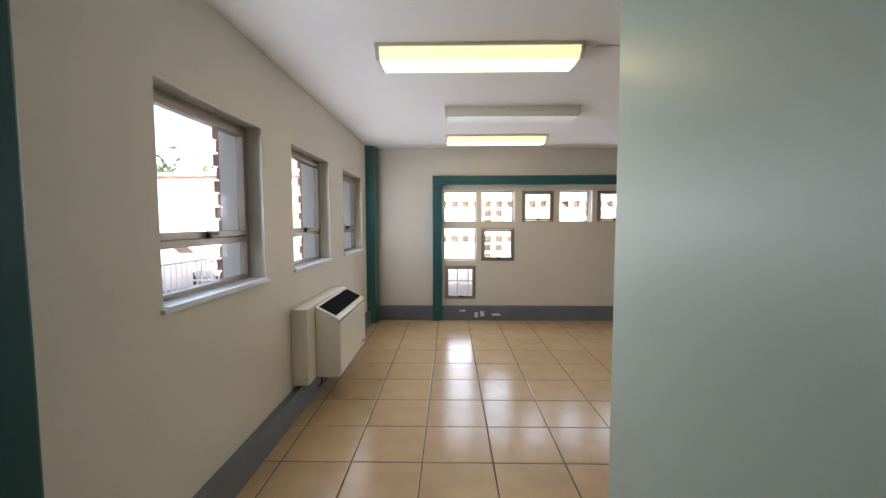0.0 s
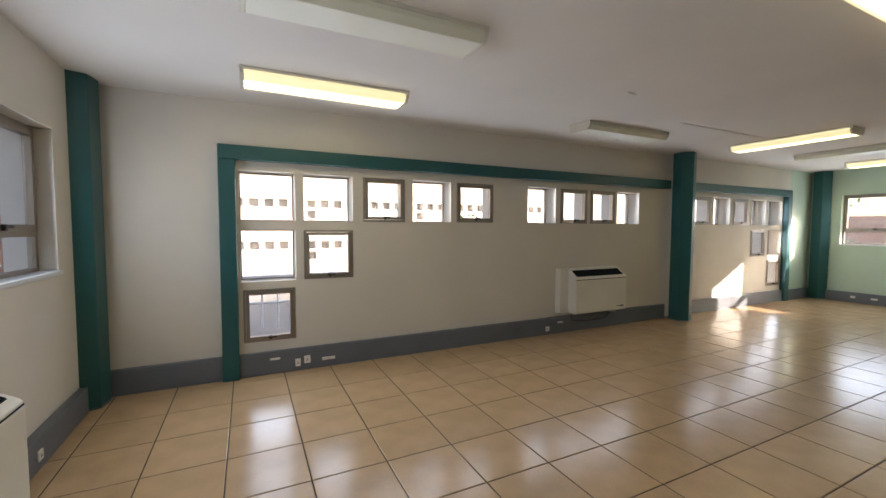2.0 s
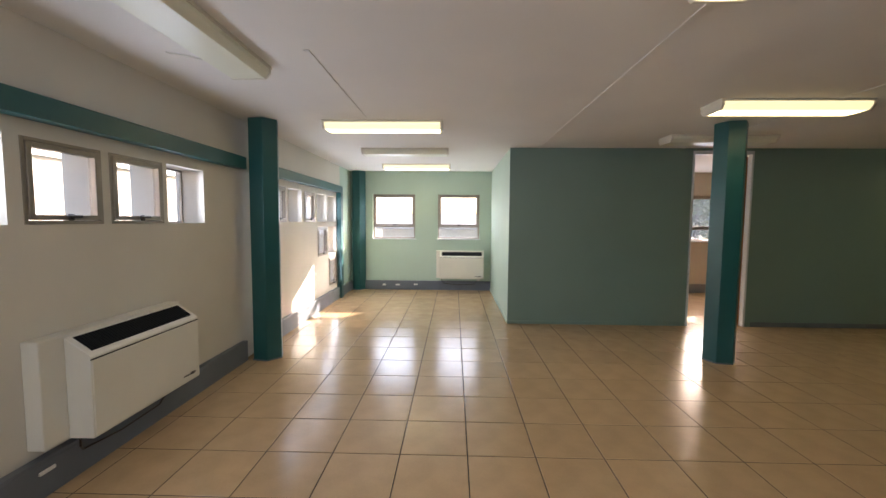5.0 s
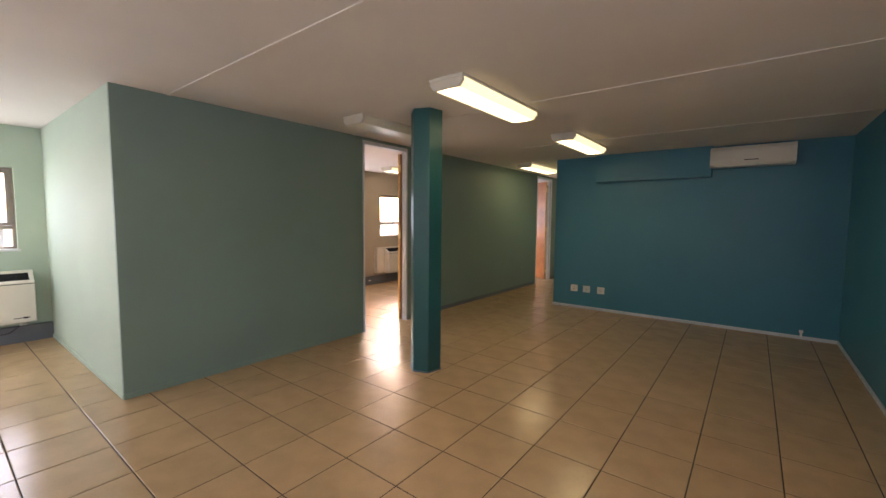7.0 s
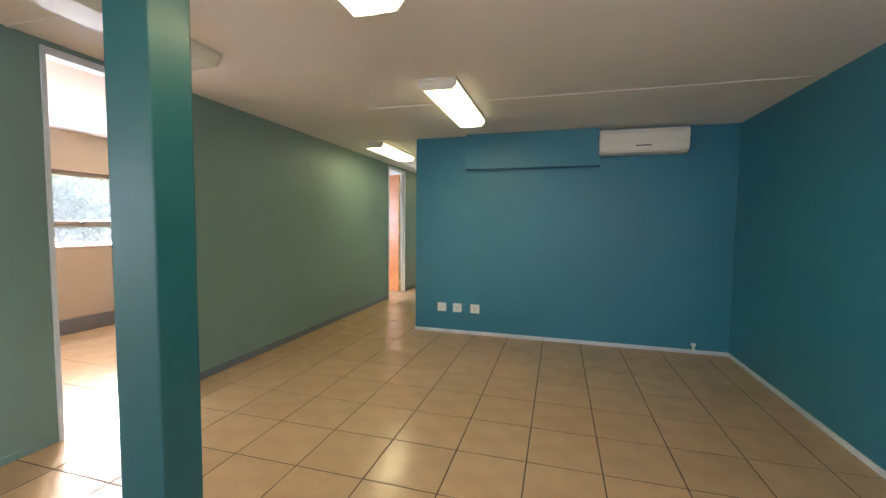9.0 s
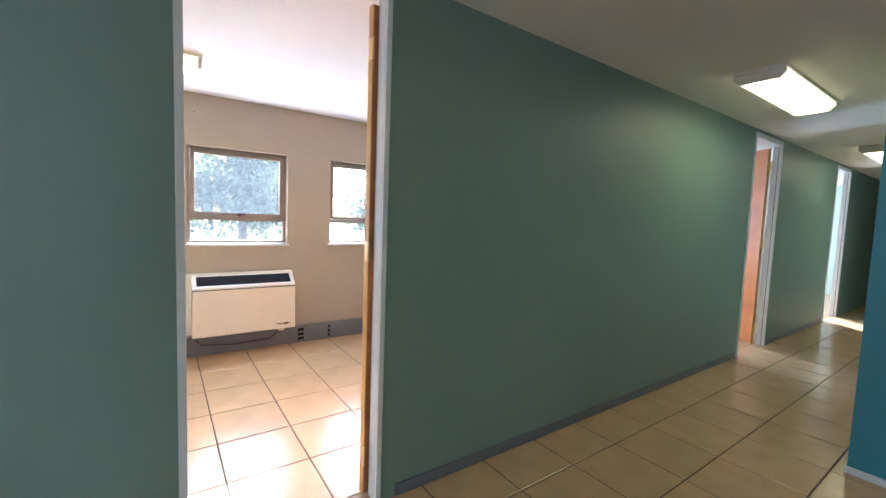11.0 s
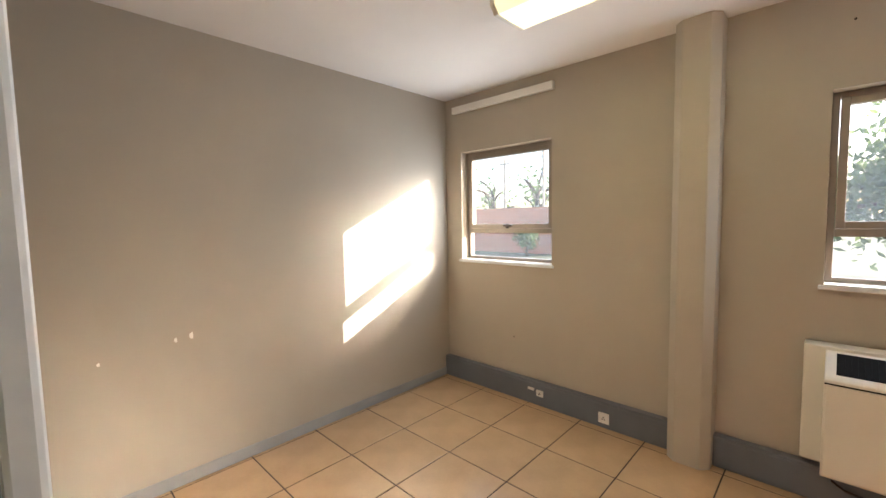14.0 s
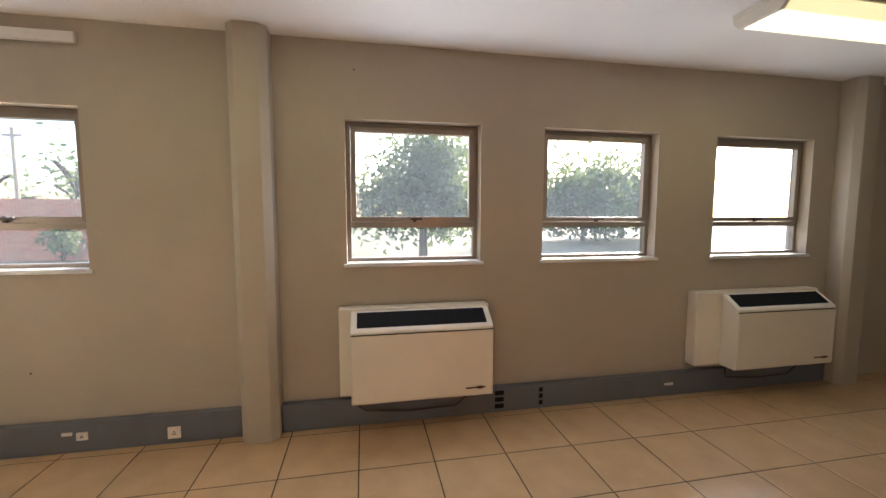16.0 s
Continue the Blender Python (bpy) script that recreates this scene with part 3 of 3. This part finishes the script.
# ---- fan coil units ----
def fan_coil(where, extra=0.08):
    """Wall-hung fan coil unit; local y points into the room, local x along the wall, origin at the unit's foot on the wall."""
    root = thing("fan_coil_unit", "cream metal fan coil unit hung on the wall above the trunking", "fan coil unit", "wall-hung fan coil units", at=where)
    bm = bmesh.new()
    box(bm, (-0.485, 0.002, 0.0), (0.475 + extra, 0.1, 0.6), 0.006)
    part("back_box", bm, M_FCU, root)
    ring = [(0.1, 0.0), (0.245, 0.0), (0.25, 0.005), (0.25, 0.475), (0.238, 0.49), (0.1, 0.585)]
    part("casing", prism(bmesh.new(), ring, "x", -0.475, 0.475, 0.005), M_FCU, root)
    bm = bmesh.new()
    box(bm, (-0.468, 0.249, 0.012), (0.468, 0.256, 0.455), 0.003)
    part("front_panel", bm, M_FCU, root)
    n = Vector((0, 0.095, 0.138)).normalized()
    along = Vector((0, 0.138, -0.095)).normalized()
    mid = Vector((0, 0.169, 0.538)) + n * 0.002
    grille = None
    bm = bmesh.new()
    q = [mid + Vector((sx * 0.435, 0, 0)) + along * sy * 0.066 for sx, sy in ((-1, -1), (1, -1), (1, 1), (-1, 1))]
    vs = [bm.verts.new(p) for p in q] + [bm.verts.new(p - n * 0.01) for p in q]
    for f in ((0, 1, 2, 3), (7, 6, 5, 4), (0, 4, 5, 1), (1, 5, 6, 2), (2, 6, 7, 3), (3, 7, 4, 0)):
        bm.faces.new([vs[i] for i in f])
    grille = part("grille", bm, M_BLACK, root, "black slotted air outlet")
    bm = bmesh.new()
    for k in range(40):
        c = mid + Vector((-0.425 + 0.85 * k / 39, 0, 0)) + n * 0.003
        tmp = bmesh.new()
        box(tmp, (-0.003, -0.06, -0.003), (0.003, 0.06, 0.003))
        bmesh.ops.transform(tmp, matrix=Matrix.Translation(c) @ Matrix.Rotation(math.atan2(along.z, along.y), 4, "X"), verts=tmp.verts[:])
        join(bm, tmp)
        tmp.free()
    part("louvre_grid", bm, M_BLACK, grille)
    # Black strip stands in for the shade in the seam above the front panel.
    bm = bmesh.new()
    box(bm, (-0.474, 0.248, 0.456), (0.474, 0.2515, 0.463))
    part("panel_gap_shade", bm, M_BLACK, root)
    bm = bmesh.new()
    box(bm, (-0.42, 0.256, 0.055), (-0.28, 0.259, 0.064))
    box(bm, (-0.40, 0.256, 0.05), (-0.36, 0.26, 0.07), 0.001)
    part("name_badge", bm, M_HANDLE, root)
    bm = bmesh.new()
    tube(bm, [(0.44, 0.13, 0.0), (0.43, 0.12, -0.07), (0.38, 0.085, -0.12), (0.1, 0.08, -0.15), (-0.25, 0.08, -0.14), (-0.36, 0.085, -0.05)], 0.006)
    part("drain_hose", bm, M_HANDLE, root)
    bm = bmesh.new()
    box(bm, (-0.4, 0.06, -0.06), (-0.34, 0.1, -0.02), 0.006)
    tube(bm, [(-0.37, 0.1, -0.04), (-0.37, 0.15, -0.04)], 0.01)
    part("valve", bm, M_PLATE, root)
    return root


fan_coil(facing("x", 1, XL)(3.875, 0.235) @ Matrix.Diagonal((1, 1.3, 1, 1)), 0.18)
fan_coil(facing("y", -1, YF)(4.95, 0.28), 0.14)
fan_coil(facing("x", -1, XR)(3.89, 0.275))
fan_coil(facing("x", -1, XR)(-0.03, 0.237))
fan_coil(facing("x", -1, XR)(-2.96, 0.25), 0.236)

# ---- split unit and boxing on the teal wall ----
root = thing("air_conditioner", "cream wall-mounted split air conditioner high on the teal wall", "air conditioner", at=pose(4.26, -2.78, 2.285))
ring = [(0.0, 0.0), (0.14, 0.0), (0.185, 0.03), (0.2, 0.09), (0.2, 0.22), (0.185, 0.265), (0.15, 0.275), (0.0, 0.275)]
part("casing", prism(bmesh.new(), ring, "x", -0.46, 0.46, 0.008), M_FCU, root)
bm = bmesh.new()
box(bm, (-0.42, 0.1995, 0.1), (0.42, 0.205, 0.215), 0.004)
part("front_panel", bm, M_FCU, root)
bm = bmesh.new()
box(bm, (-0.4, 0.13, 0.006), (0.4, 0.19, 0.03), 0.003)
part("outlet_flap", bm, M_LAMPBODY, root)
bm = bmesh.new()
box(bm, (-0.08, 0.2, 0.075), (0.08, 0.204, 0.087), 0.001)
part("name_badge", bm, M_HANDLE, root)
bm = bmesh.new()
box(bm, (4.70, -2.78, 2.165), (6.31, -2.66, CEIL), 0.004)
setting("bulkhead_boxing", bm, M_TEAL, "teal painted boxing under the ceiling", "boxing")


# ---- sockets and small fittings ----
def socket(where, w, h, label, slots=True, name="wall_socket"):
    root = thing(name, label, "socket", "wall sockets", at=where)
    bm = bmesh.new()
    box(bm, (-w / 2, 0, -h / 2), (w / 2, 0.012, h / 2), 0.003)
    part("plate", bm, M_PLATE, root)
    if slots:
        bm = bmesh.new()
        for x, z in ((-0.012, -0.012), (0.012, -0.012), (0.0, 0.012)):
            box(bm, (w * x * 8 - 0.004, 0.0118, h * z * 8 - 0.004), (w * x * 8 + 0.004, 0.0126, h * z * 8 + 0.004))
        part("pin_holes", bm, M_HANDLE, root)
    return root


for x in (6.64, 6.425, 6.185):
    socket(pose(x, -2.78, 0.345), 0.12, 0.115, "square white wall socket on the teal wall")
onfront = facing("y", -1, YF - 0.055)
for x, w, h, z in ((0.77, 0.09, 0.02, 0.15), (0.98, 0.05, 0.075, 0.085), (1.07, 0.06, 0.075, 0.105), (1.28, 0.13, 0.03, 0.09), (4.16, 0.06, 0.06, 0.08), (4.38, 0.09, 0.02, 0.15)):
    socket(onfront(x, z), w, h, "small white outlet on the grey trunking", h > 0.05)
onroom = facing("x", -1, XR - 0.055)
for y, w, h, z in ((2.15, 0.055, 0.02, 0.125), (2.07, 0.06, 0.05, 0.105), (1.56, 0.075, 0.075, 0.075), (-2.06, 0.08, 0.02, 0.1), (4.9, 0.09, 0.03, 0.12), (5.3, 0.09, 0.03, 0.11), (5.6, 0.07, 0.04, 0.11)):
    socket(onroom(y, z), w, h, "small white outlet on the grey trunking", h > 0.045)
for y in (-0.62, -0.95):
    root = thing("outlet_cutout", "open cutout with dark wires in the trunking", "outlet", at=onroom(y, 0.1))
    for k in range(3):
        bm = bmesh.new()
        box(bm, (-0.035 if y > -0.8 else -0.015, 0, -0.07 + 0.05 * k), (0.035 if y > -0.8 else 0.015, 0.004, -0.035 + 0.05 * k), 0.001)
        part("slot", bm, M_BLACK, root)
socket(facing("x", 1, XL + 0.055)(5.2, 0.09), 0.06, 0.06, "small white outlet on the grey trunking")

bm = bmesh.new()
box(bm, (XR - 0.035, 1.975, 2.455), (XR, 2.99, 2.515), 0.004)
tagged(new("blind_rail", finish(bm, "blind_rail", M_PLATE)), "short white blind rail fixed above the window", "rail")
bm = bmesh.new()
tube(bm, [(3.62, -2.757, 0.03), (3.62, -2.755, 0.12)], 0.012)
box(bm, (3.6, -2.78, 0.09), (3.64, -2.745, 0.12), 0.003)
tagged(new("cable_outlet", finish(bm, "cable_outlet", M_PLATE)), "short white cable stub above the skirting", "cable")
for x, z, r in ((9.02, 0.86, 0.02), (8.94, 0.85, 0.014), (8.6, 0.8, 0.01)):
    bm = bmesh.new()
    bmesh.ops.create_circle(bm, cap_ends=True, segments=7, radius=r, matrix=pose(x, 3.0985, z, 90, 0, 20))
    tagged(new("paint_chip", finish(bm, "paint_chip", M_PLATE)), "small white chip in the beige paint", "wall mark", "paint chips")
bm = bmesh.new()
tube(bm, [(4.9, 5.9, CEIL - 0.01), (5.1, 5.62, CEIL - 0.01)], 0.006)
tagged(new("ceiling_cable", finish(bm, "ceiling_cable", M_PLATE)), "thin cable running on the ceiling to a light", "cable")

for y, z in ((0.40, 2.42), (2.35, 0.5)):
    bm = bmesh.new()
    bmesh.ops.create_cone(bm, cap_ends=True, segments=8, radius1=0.006, radius2=0.006, depth=0.004, matrix=pose(XR - 0.001, y, z, 0, 90, 0))
    tagged(new("screw_plug", finish(bm, "screw_plug", M_HANDLE)), "small dark screw plug in the beige wall", "wall mark", "screw plugs")
bm = bmesh.new()
box(bm, (3.5, 4.55, CEIL - 0.012), (3.6, 4.57, CEIL - 0.001), 0.003)
tagged(new("ceiling_clip", finish(bm, "ceiling_clip", M_PLATE)), "small pale cable clip on the ceiling", "cable clip")

# ---- outdoors ----
bm = bmesh.new()
box(bm, (-300, -300, -0.6), (300, 300, -0.3))
setting("ground", bm, M_GROUND, "pale paved ground reaching the distance", "ground")


def brick_course(parent, x0, x1, y0, y1, z, mesh):
    ob = new("brick", mesh)
    ob.parent = parent
    ob.location = ((x0 + x1) / 2, (y0 + y1) / 2, z)
    return ob


def unit_brick(l, w, h):
    bm = bmesh.new()
    box(bm, (-l / 2, -w / 2, 0), (l / 2, w / 2, h))
    return finish(bm, "brick", M_BRICK)


LONG, SHORT = unit_brick(0.04, 0.1, 0.073), unit_brick(0.02, 0.1, 0.073)
for a, b in LEFT_WIN:
    root = thing("brick_pier", "red brick pier outside the window with toothed courses", "pier")
    bm = bmesh.new()
    box(bm, (XL - 0.3, b + 0.02, -0.3), (XL - 0.285, b + 0.1, 2.6))
    part("mortar_core", bm, M_MORTAR, root)
    for k in range(32):
        long = k % 2
        l = 0.04 if long else 0.02
        brick_course(root, XL - 0.285 - l, XL - 0.285, b + 0.005, b + 0.105, -0.28 + 0.086 * k, LONG if long else SHORT)

root = thing("garden_wall", "red brick garden wall beyond the office window", "garden wall")
bm = bmesh.new()
box(bm, (26.0, 9.2, -0.3), (26.2, 37.2, 1.98))
part("mortar_core", bm, M_MORTAR, root)
verts, faces = [], []
for k in range(27):
    for i in range(112):
        y = 9.2 + 0.25 * i + (0.125 if k % 2 else 0)
        z = -0.3 + 0.086 * k
        s = len(verts)
        verts += [(x, yy, zz) for x in (25.985, 26.05) for yy in (y, y + 0.24) for zz in (z, z + 0.075)]
        faces += [tuple(s + q for q in f) for f in ((0, 1, 3, 2), (0, 4, 5, 1), (2, 3, 7, 6), (0, 2, 6, 4), (1, 5, 7, 3))]
me = bpy.data.meshes.new("bricks")
me.from_pydata(verts, [], faces)
me.materials.append(M_BRICK)
ob = new("bricks", me)
ob.parent = root
tagged(ob, kind="stuff")


def tree(x, y, height, spread, seed, label, leaves=1500, size=0.16):
    rnd = random.Random(seed)
    root = thing("tree", label, "tree", "trees outside", at=pose(x, y, -0.3))
    bm = bmesh.new()
    r0 = 0.035 * height
    tips = []
    bmesh.ops.create_cone(bm, cap_ends=True, segments=9, radius1=r0, radius2=r0 * 0.55, depth=height * 0.5, matrix=Matrix.Translation((0, 0, height * 0.25)))
    for k in range(13):
        a, e = rnd.uniform(0, 6.28), rnd.uniform(0.0, 1.2)
        l = spread * rnd.uniform(0.5, 0.95)
        p = Vector((0, 0, height * rnd.uniform(0.2, 0.5)))
        q = p + Vector((math.cos(a) * math.cos(e), math.sin(a) * math.cos(e), math.sin(e))) * l
        tube(bm, [p, (p + q) / 2 + Vector((0, 0, 0.1 * l)), q], r0 * 0.28, 6)
        tips += [q, (p + q * 2) / 3]
    part("trunk", bm, M_BARK, root)
    verts, faces = [], []
    for k in range(leaves):
        c = rnd.choice(tips) + Vector([rnd.gauss(0, spread * 0.24) for _ in range(3)])
        if c.z < height * 0.06:
            continue
        u = Vector([rnd.gauss(0, 1) for _ in range(3)]).normalized()
        v = u.cross(Vector([rnd.gauss(0, 1) for _ in range(3)])).normalized()
        s = size * rnd.uniform(0.6, 1.4)
        n = len(verts)
        verts += [c - u * s, c + v * s * 0.5, c + u * s, c - v * s * 0.5]
        faces.append((n, n + 1, n + 2, n + 3))
    me = bpy.data.meshes.new("crown")
    me.from_pydata([tuple(v) for v in verts], [], faces)
    me.materials.append(M_LEAF)
    ob = new("crown", me)
    ob.parent = root
    return root


GREEN = "leafy green tree standing outside the windows"
tree(24.5, -2.0, 5.4, 2.3, 3, GREEN, 9000, 0.13)
tree(33, -14, 4.6, 3.6, 4, GREEN, 6000, 0.2)
tree(36, -19, 4.8, 4.0, 5, GREEN, 6000, 0.2)
tree(33, 15.0, 7.5, 2.2, 6, "thin half-bare tree behind the brick garden wall", 420, 0.14)
tree(34, 19.5, 8.0, 2.4, 7, "thin half-bare tree behind the brick garden wall", 420, 0.14)
tree(24.6, 10.6, 1.7, 0.7, 8, "low shrub beside the brick garden wall", 700, 0.08)
tree(-16, 22, 5.0, 3.4, 9, GREEN, 6000, 0.2)
tree(-20, 30, 5.2, 3.6, 10, GREEN, 6000, 0.2)
tree(6.95, 12.5, 3.2, 0.8, 11, "small yellow-green tree outside the window wall", 1400, 0.12)

# screen building across the yard
root = thing("screen_building", "low white rendered building with small square openings", "building")
cells = []
for k in range(34):
    for r, keepers in enumerate((34, 2, 1)):
        if k % 9 < keepers or (r == 0):
            cells.append((0.62 + 0.43 * k - 2.58, 0.72 - 0.35 * r))
part("wall", wall_mesh("y", 16.0, 16.3, -14.0, 26.0, -0.3, 3.3, [(x, x + 0.27, z, z + 0.25) for x, z in cells] + [(x, x + 0.27, z + 1.35, z + 1.6) for x, z in cells]), M_RENDER, root)
bm = bmesh.new()
box(bm, (-14, 16.31, -0.3), (26, 16.36, 3.3))
part("backing", bm, M_RENDER, root)
bm = bmesh.new()
box(bm, (-14.3, 15.8, 3.3), (26.3, 22, 3.45))
part("roof", bm, M_ROOF, root)

# Made-up dark ground that keeps the view through the lower panes from going white.
bm = bmesh.new()
box(bm, (12.6, -60, -0.5), (90, 60, -0.292))
setting("lawn", bm, M_GRASS, "added dull green lawn that darkens the view in the lower panes", "lawn")

for x, y, h in ((30.0, 15.6, 5.6), (31.0, 13.4, 6.4)):
    root = thing("utility_pole", "tall grey utility pole behind the garden wall", "pole", "utility poles", at=pose(x, y, -0.3))
    part("pole", tube(bmesh.new(), [(0, 0, 0), (0, 0, h)], 0.09), M_ALU, root)
    bm = bmesh.new()
    box(bm, (-0.05, -0.4, h - 0.4), (0.05, 0.4, h - 0.3), 0.01)
    part("crossarm", bm, M_ALU, root)

root = thing("car_park_railing", "pale steel railing beside the parked cars", "railing")
for z in (-0.1, 0.75):
    part("rail", tube(bmesh.new(), [(-4.5, -4, z), (-4.5, 16, z)], 0.025), M_FRAME, root)
pm = finish(tube(bmesh.new(), [(-4.5, 0, -0.3), (-4.5, 0, 0.75)], 0.014), "baluster", M_FRAME)
for k in range(134):
    ob = new("baluster", pm)
    ob.parent = root
    ob.location = (0, -4 + 0.15 * k, 0)

root = thing("yard_railing", "white painted steel railing across the yard", "railing")
for z in (0.15, 0.6):
    part("rail", tube(bmesh.new(), [(-6, 9.5, z), (14, 9.5, z)], 0.025), M_FRAME, root)
pm = finish(tube(bmesh.new(), [(0, 9.5, -0.3), (0, 9.5, 0.6)], 0.018), "post", M_FRAME)
for k in range(81):
    ob = new("post", pm)
    ob.parent = root
    ob.location = (-6 + 0.25 * k, 0, 0)

# neighbour's roof beyond the end wall
root = thing("neighbour_house", "low house with a grey corrugated roof", "house")
bm = bmesh.new()
box(bm, (30, 2.0, -0.3), (40, 9.0, 1.0))
part("wall", bm, M_RENDER, root)
ring = [(29.2, 0.95), (35, 1.95), (40.8, 0.95), (40.8, 1.02), (35, 2.03), (29.2, 1.02)]
part("roof", prism(bmesh.new(), ring, "y", 1.6, 9.4), M_ROOF, root)


def car(x, y, turn):
    root = thing("car", "white parked hatchback car with dark windows", "car", "parked cars", at=pose(x, y, -0.3, 0, 0, turn))
    ring = [(-2.0, 0.3), (2.0, 0.3), (2.05, 0.65), (1.85, 0.82), (1.0, 0.92), (0.4, 1.4), (-1.2, 1.45), (-1.9, 0.95), (-2.05, 0.6)]
    part("body", prism(bmesh.new(), ring, "y", -0.82, 0.82, 0.04), M_CAR, root)
    ring = [(0.85, 0.93), (0.38, 1.33), (-1.1, 1.37), (-1.6, 0.97)]
    part("side_windows", prism(bmesh.new(), ring, "y", -0.83, 0.83), M_PANE, root)
    for wx in (-1.25, 1.3):
        for wy in (-0.78, 0.78):
            bm = bmesh.new()
            bmesh.ops.create_cone(bm, cap_ends=True, segments=20, radius1=0.31, radius2=0.31, depth=0.2, matrix=pose(wx, wy, 0.31, 90))
            w = part("wheel", bm, M_RUBBER, root)
            bm = bmesh.new()
            bmesh.ops.create_cone(bm, cap_ends=True, segments=16, radius1=0.19, radius2=0.19, depth=0.215, matrix=pose(wx, wy, 0.31, 90))
            part("rim", bm, M_ALU, w)
    return root


for x, y, turn in ((-7.6, 9.0, 172), (-7.9, 12.0, 175), (-7.5, 6.2, 170), (-8.0, 15.2, 174)):
    car(x, y, turn)

# ---- floor tiles ----
P, TX, TY = 0.445, 0.407, 2.625
half, gap, rim = P / 2, 0.0035, 0.004


def tile_shape():
    a, b = half - gap, half - gap - rim
    v = [(sx * a, sy * a, -0.012) for sx, sy in ((-1, -1), (1, -1), (1, 1), (-1, 1))]
    v += [(sx * a, sy * a, -0.0018) for sx, sy in ((-1, -1), (1, -1), (1, 1), (-1, 1))]
    v += [(sx * b, sy * b, 0.0) for sx, sy in ((-1, -1), (1, -1), (1, 1), (-1, 1))]
    f = [(8, 9, 10, 11)]
    for i in range(4):
        k = (i + 1) % 4
        f += [(i, k, k + 4, i + 4), (i + 4, k + 4, k + 8, i + 8)]
    return v, f


tv, tf = tile_shape()
me = bpy.data.meshes.new("tile")
me.from_pydata(tv, [], tf)
me.materials.append(M_TILE)
near = ((0.0, 6.6, 2.2, 5.6), (4.4, 8.4, -1.2, 2.2), (8.4, 11.0, -0.4, 2.9))
rest_v, rest_f = [], []
for i in range(-3, 26):
    for j in range(-35, 9):
        x, y = TX + P * (i + 0.5), TY + P * (j + 0.5)
        inside = (XL - 0.2 < x < XR + 0.2 and -3.1 < y < YF + 0.2) or (6.8 < x < XR + 0.2 and -12.8 < y <= -3.1)
        if not inside:
            continue
        if any(a < x < b and c < y < d for a, b, c, d in near):
            ob = new("tile", me)
            ob.parent = floor
            ob.location = (x, y, 0)
        else:
            s = len(rest_v)
            rest_v += [(x + p, y + q, r) for p, q, r in tv]
            rest_f += [tuple(s + q for q in f) for f in tf]
me = bpy.data.meshes.new("tiles")
me.from_pydata(rest_v, [], rest_f)
me.materials.append(M_TILE)
ob = new("tiles", me)
ob.parent = floor
tagged(ob, kind="stuff")
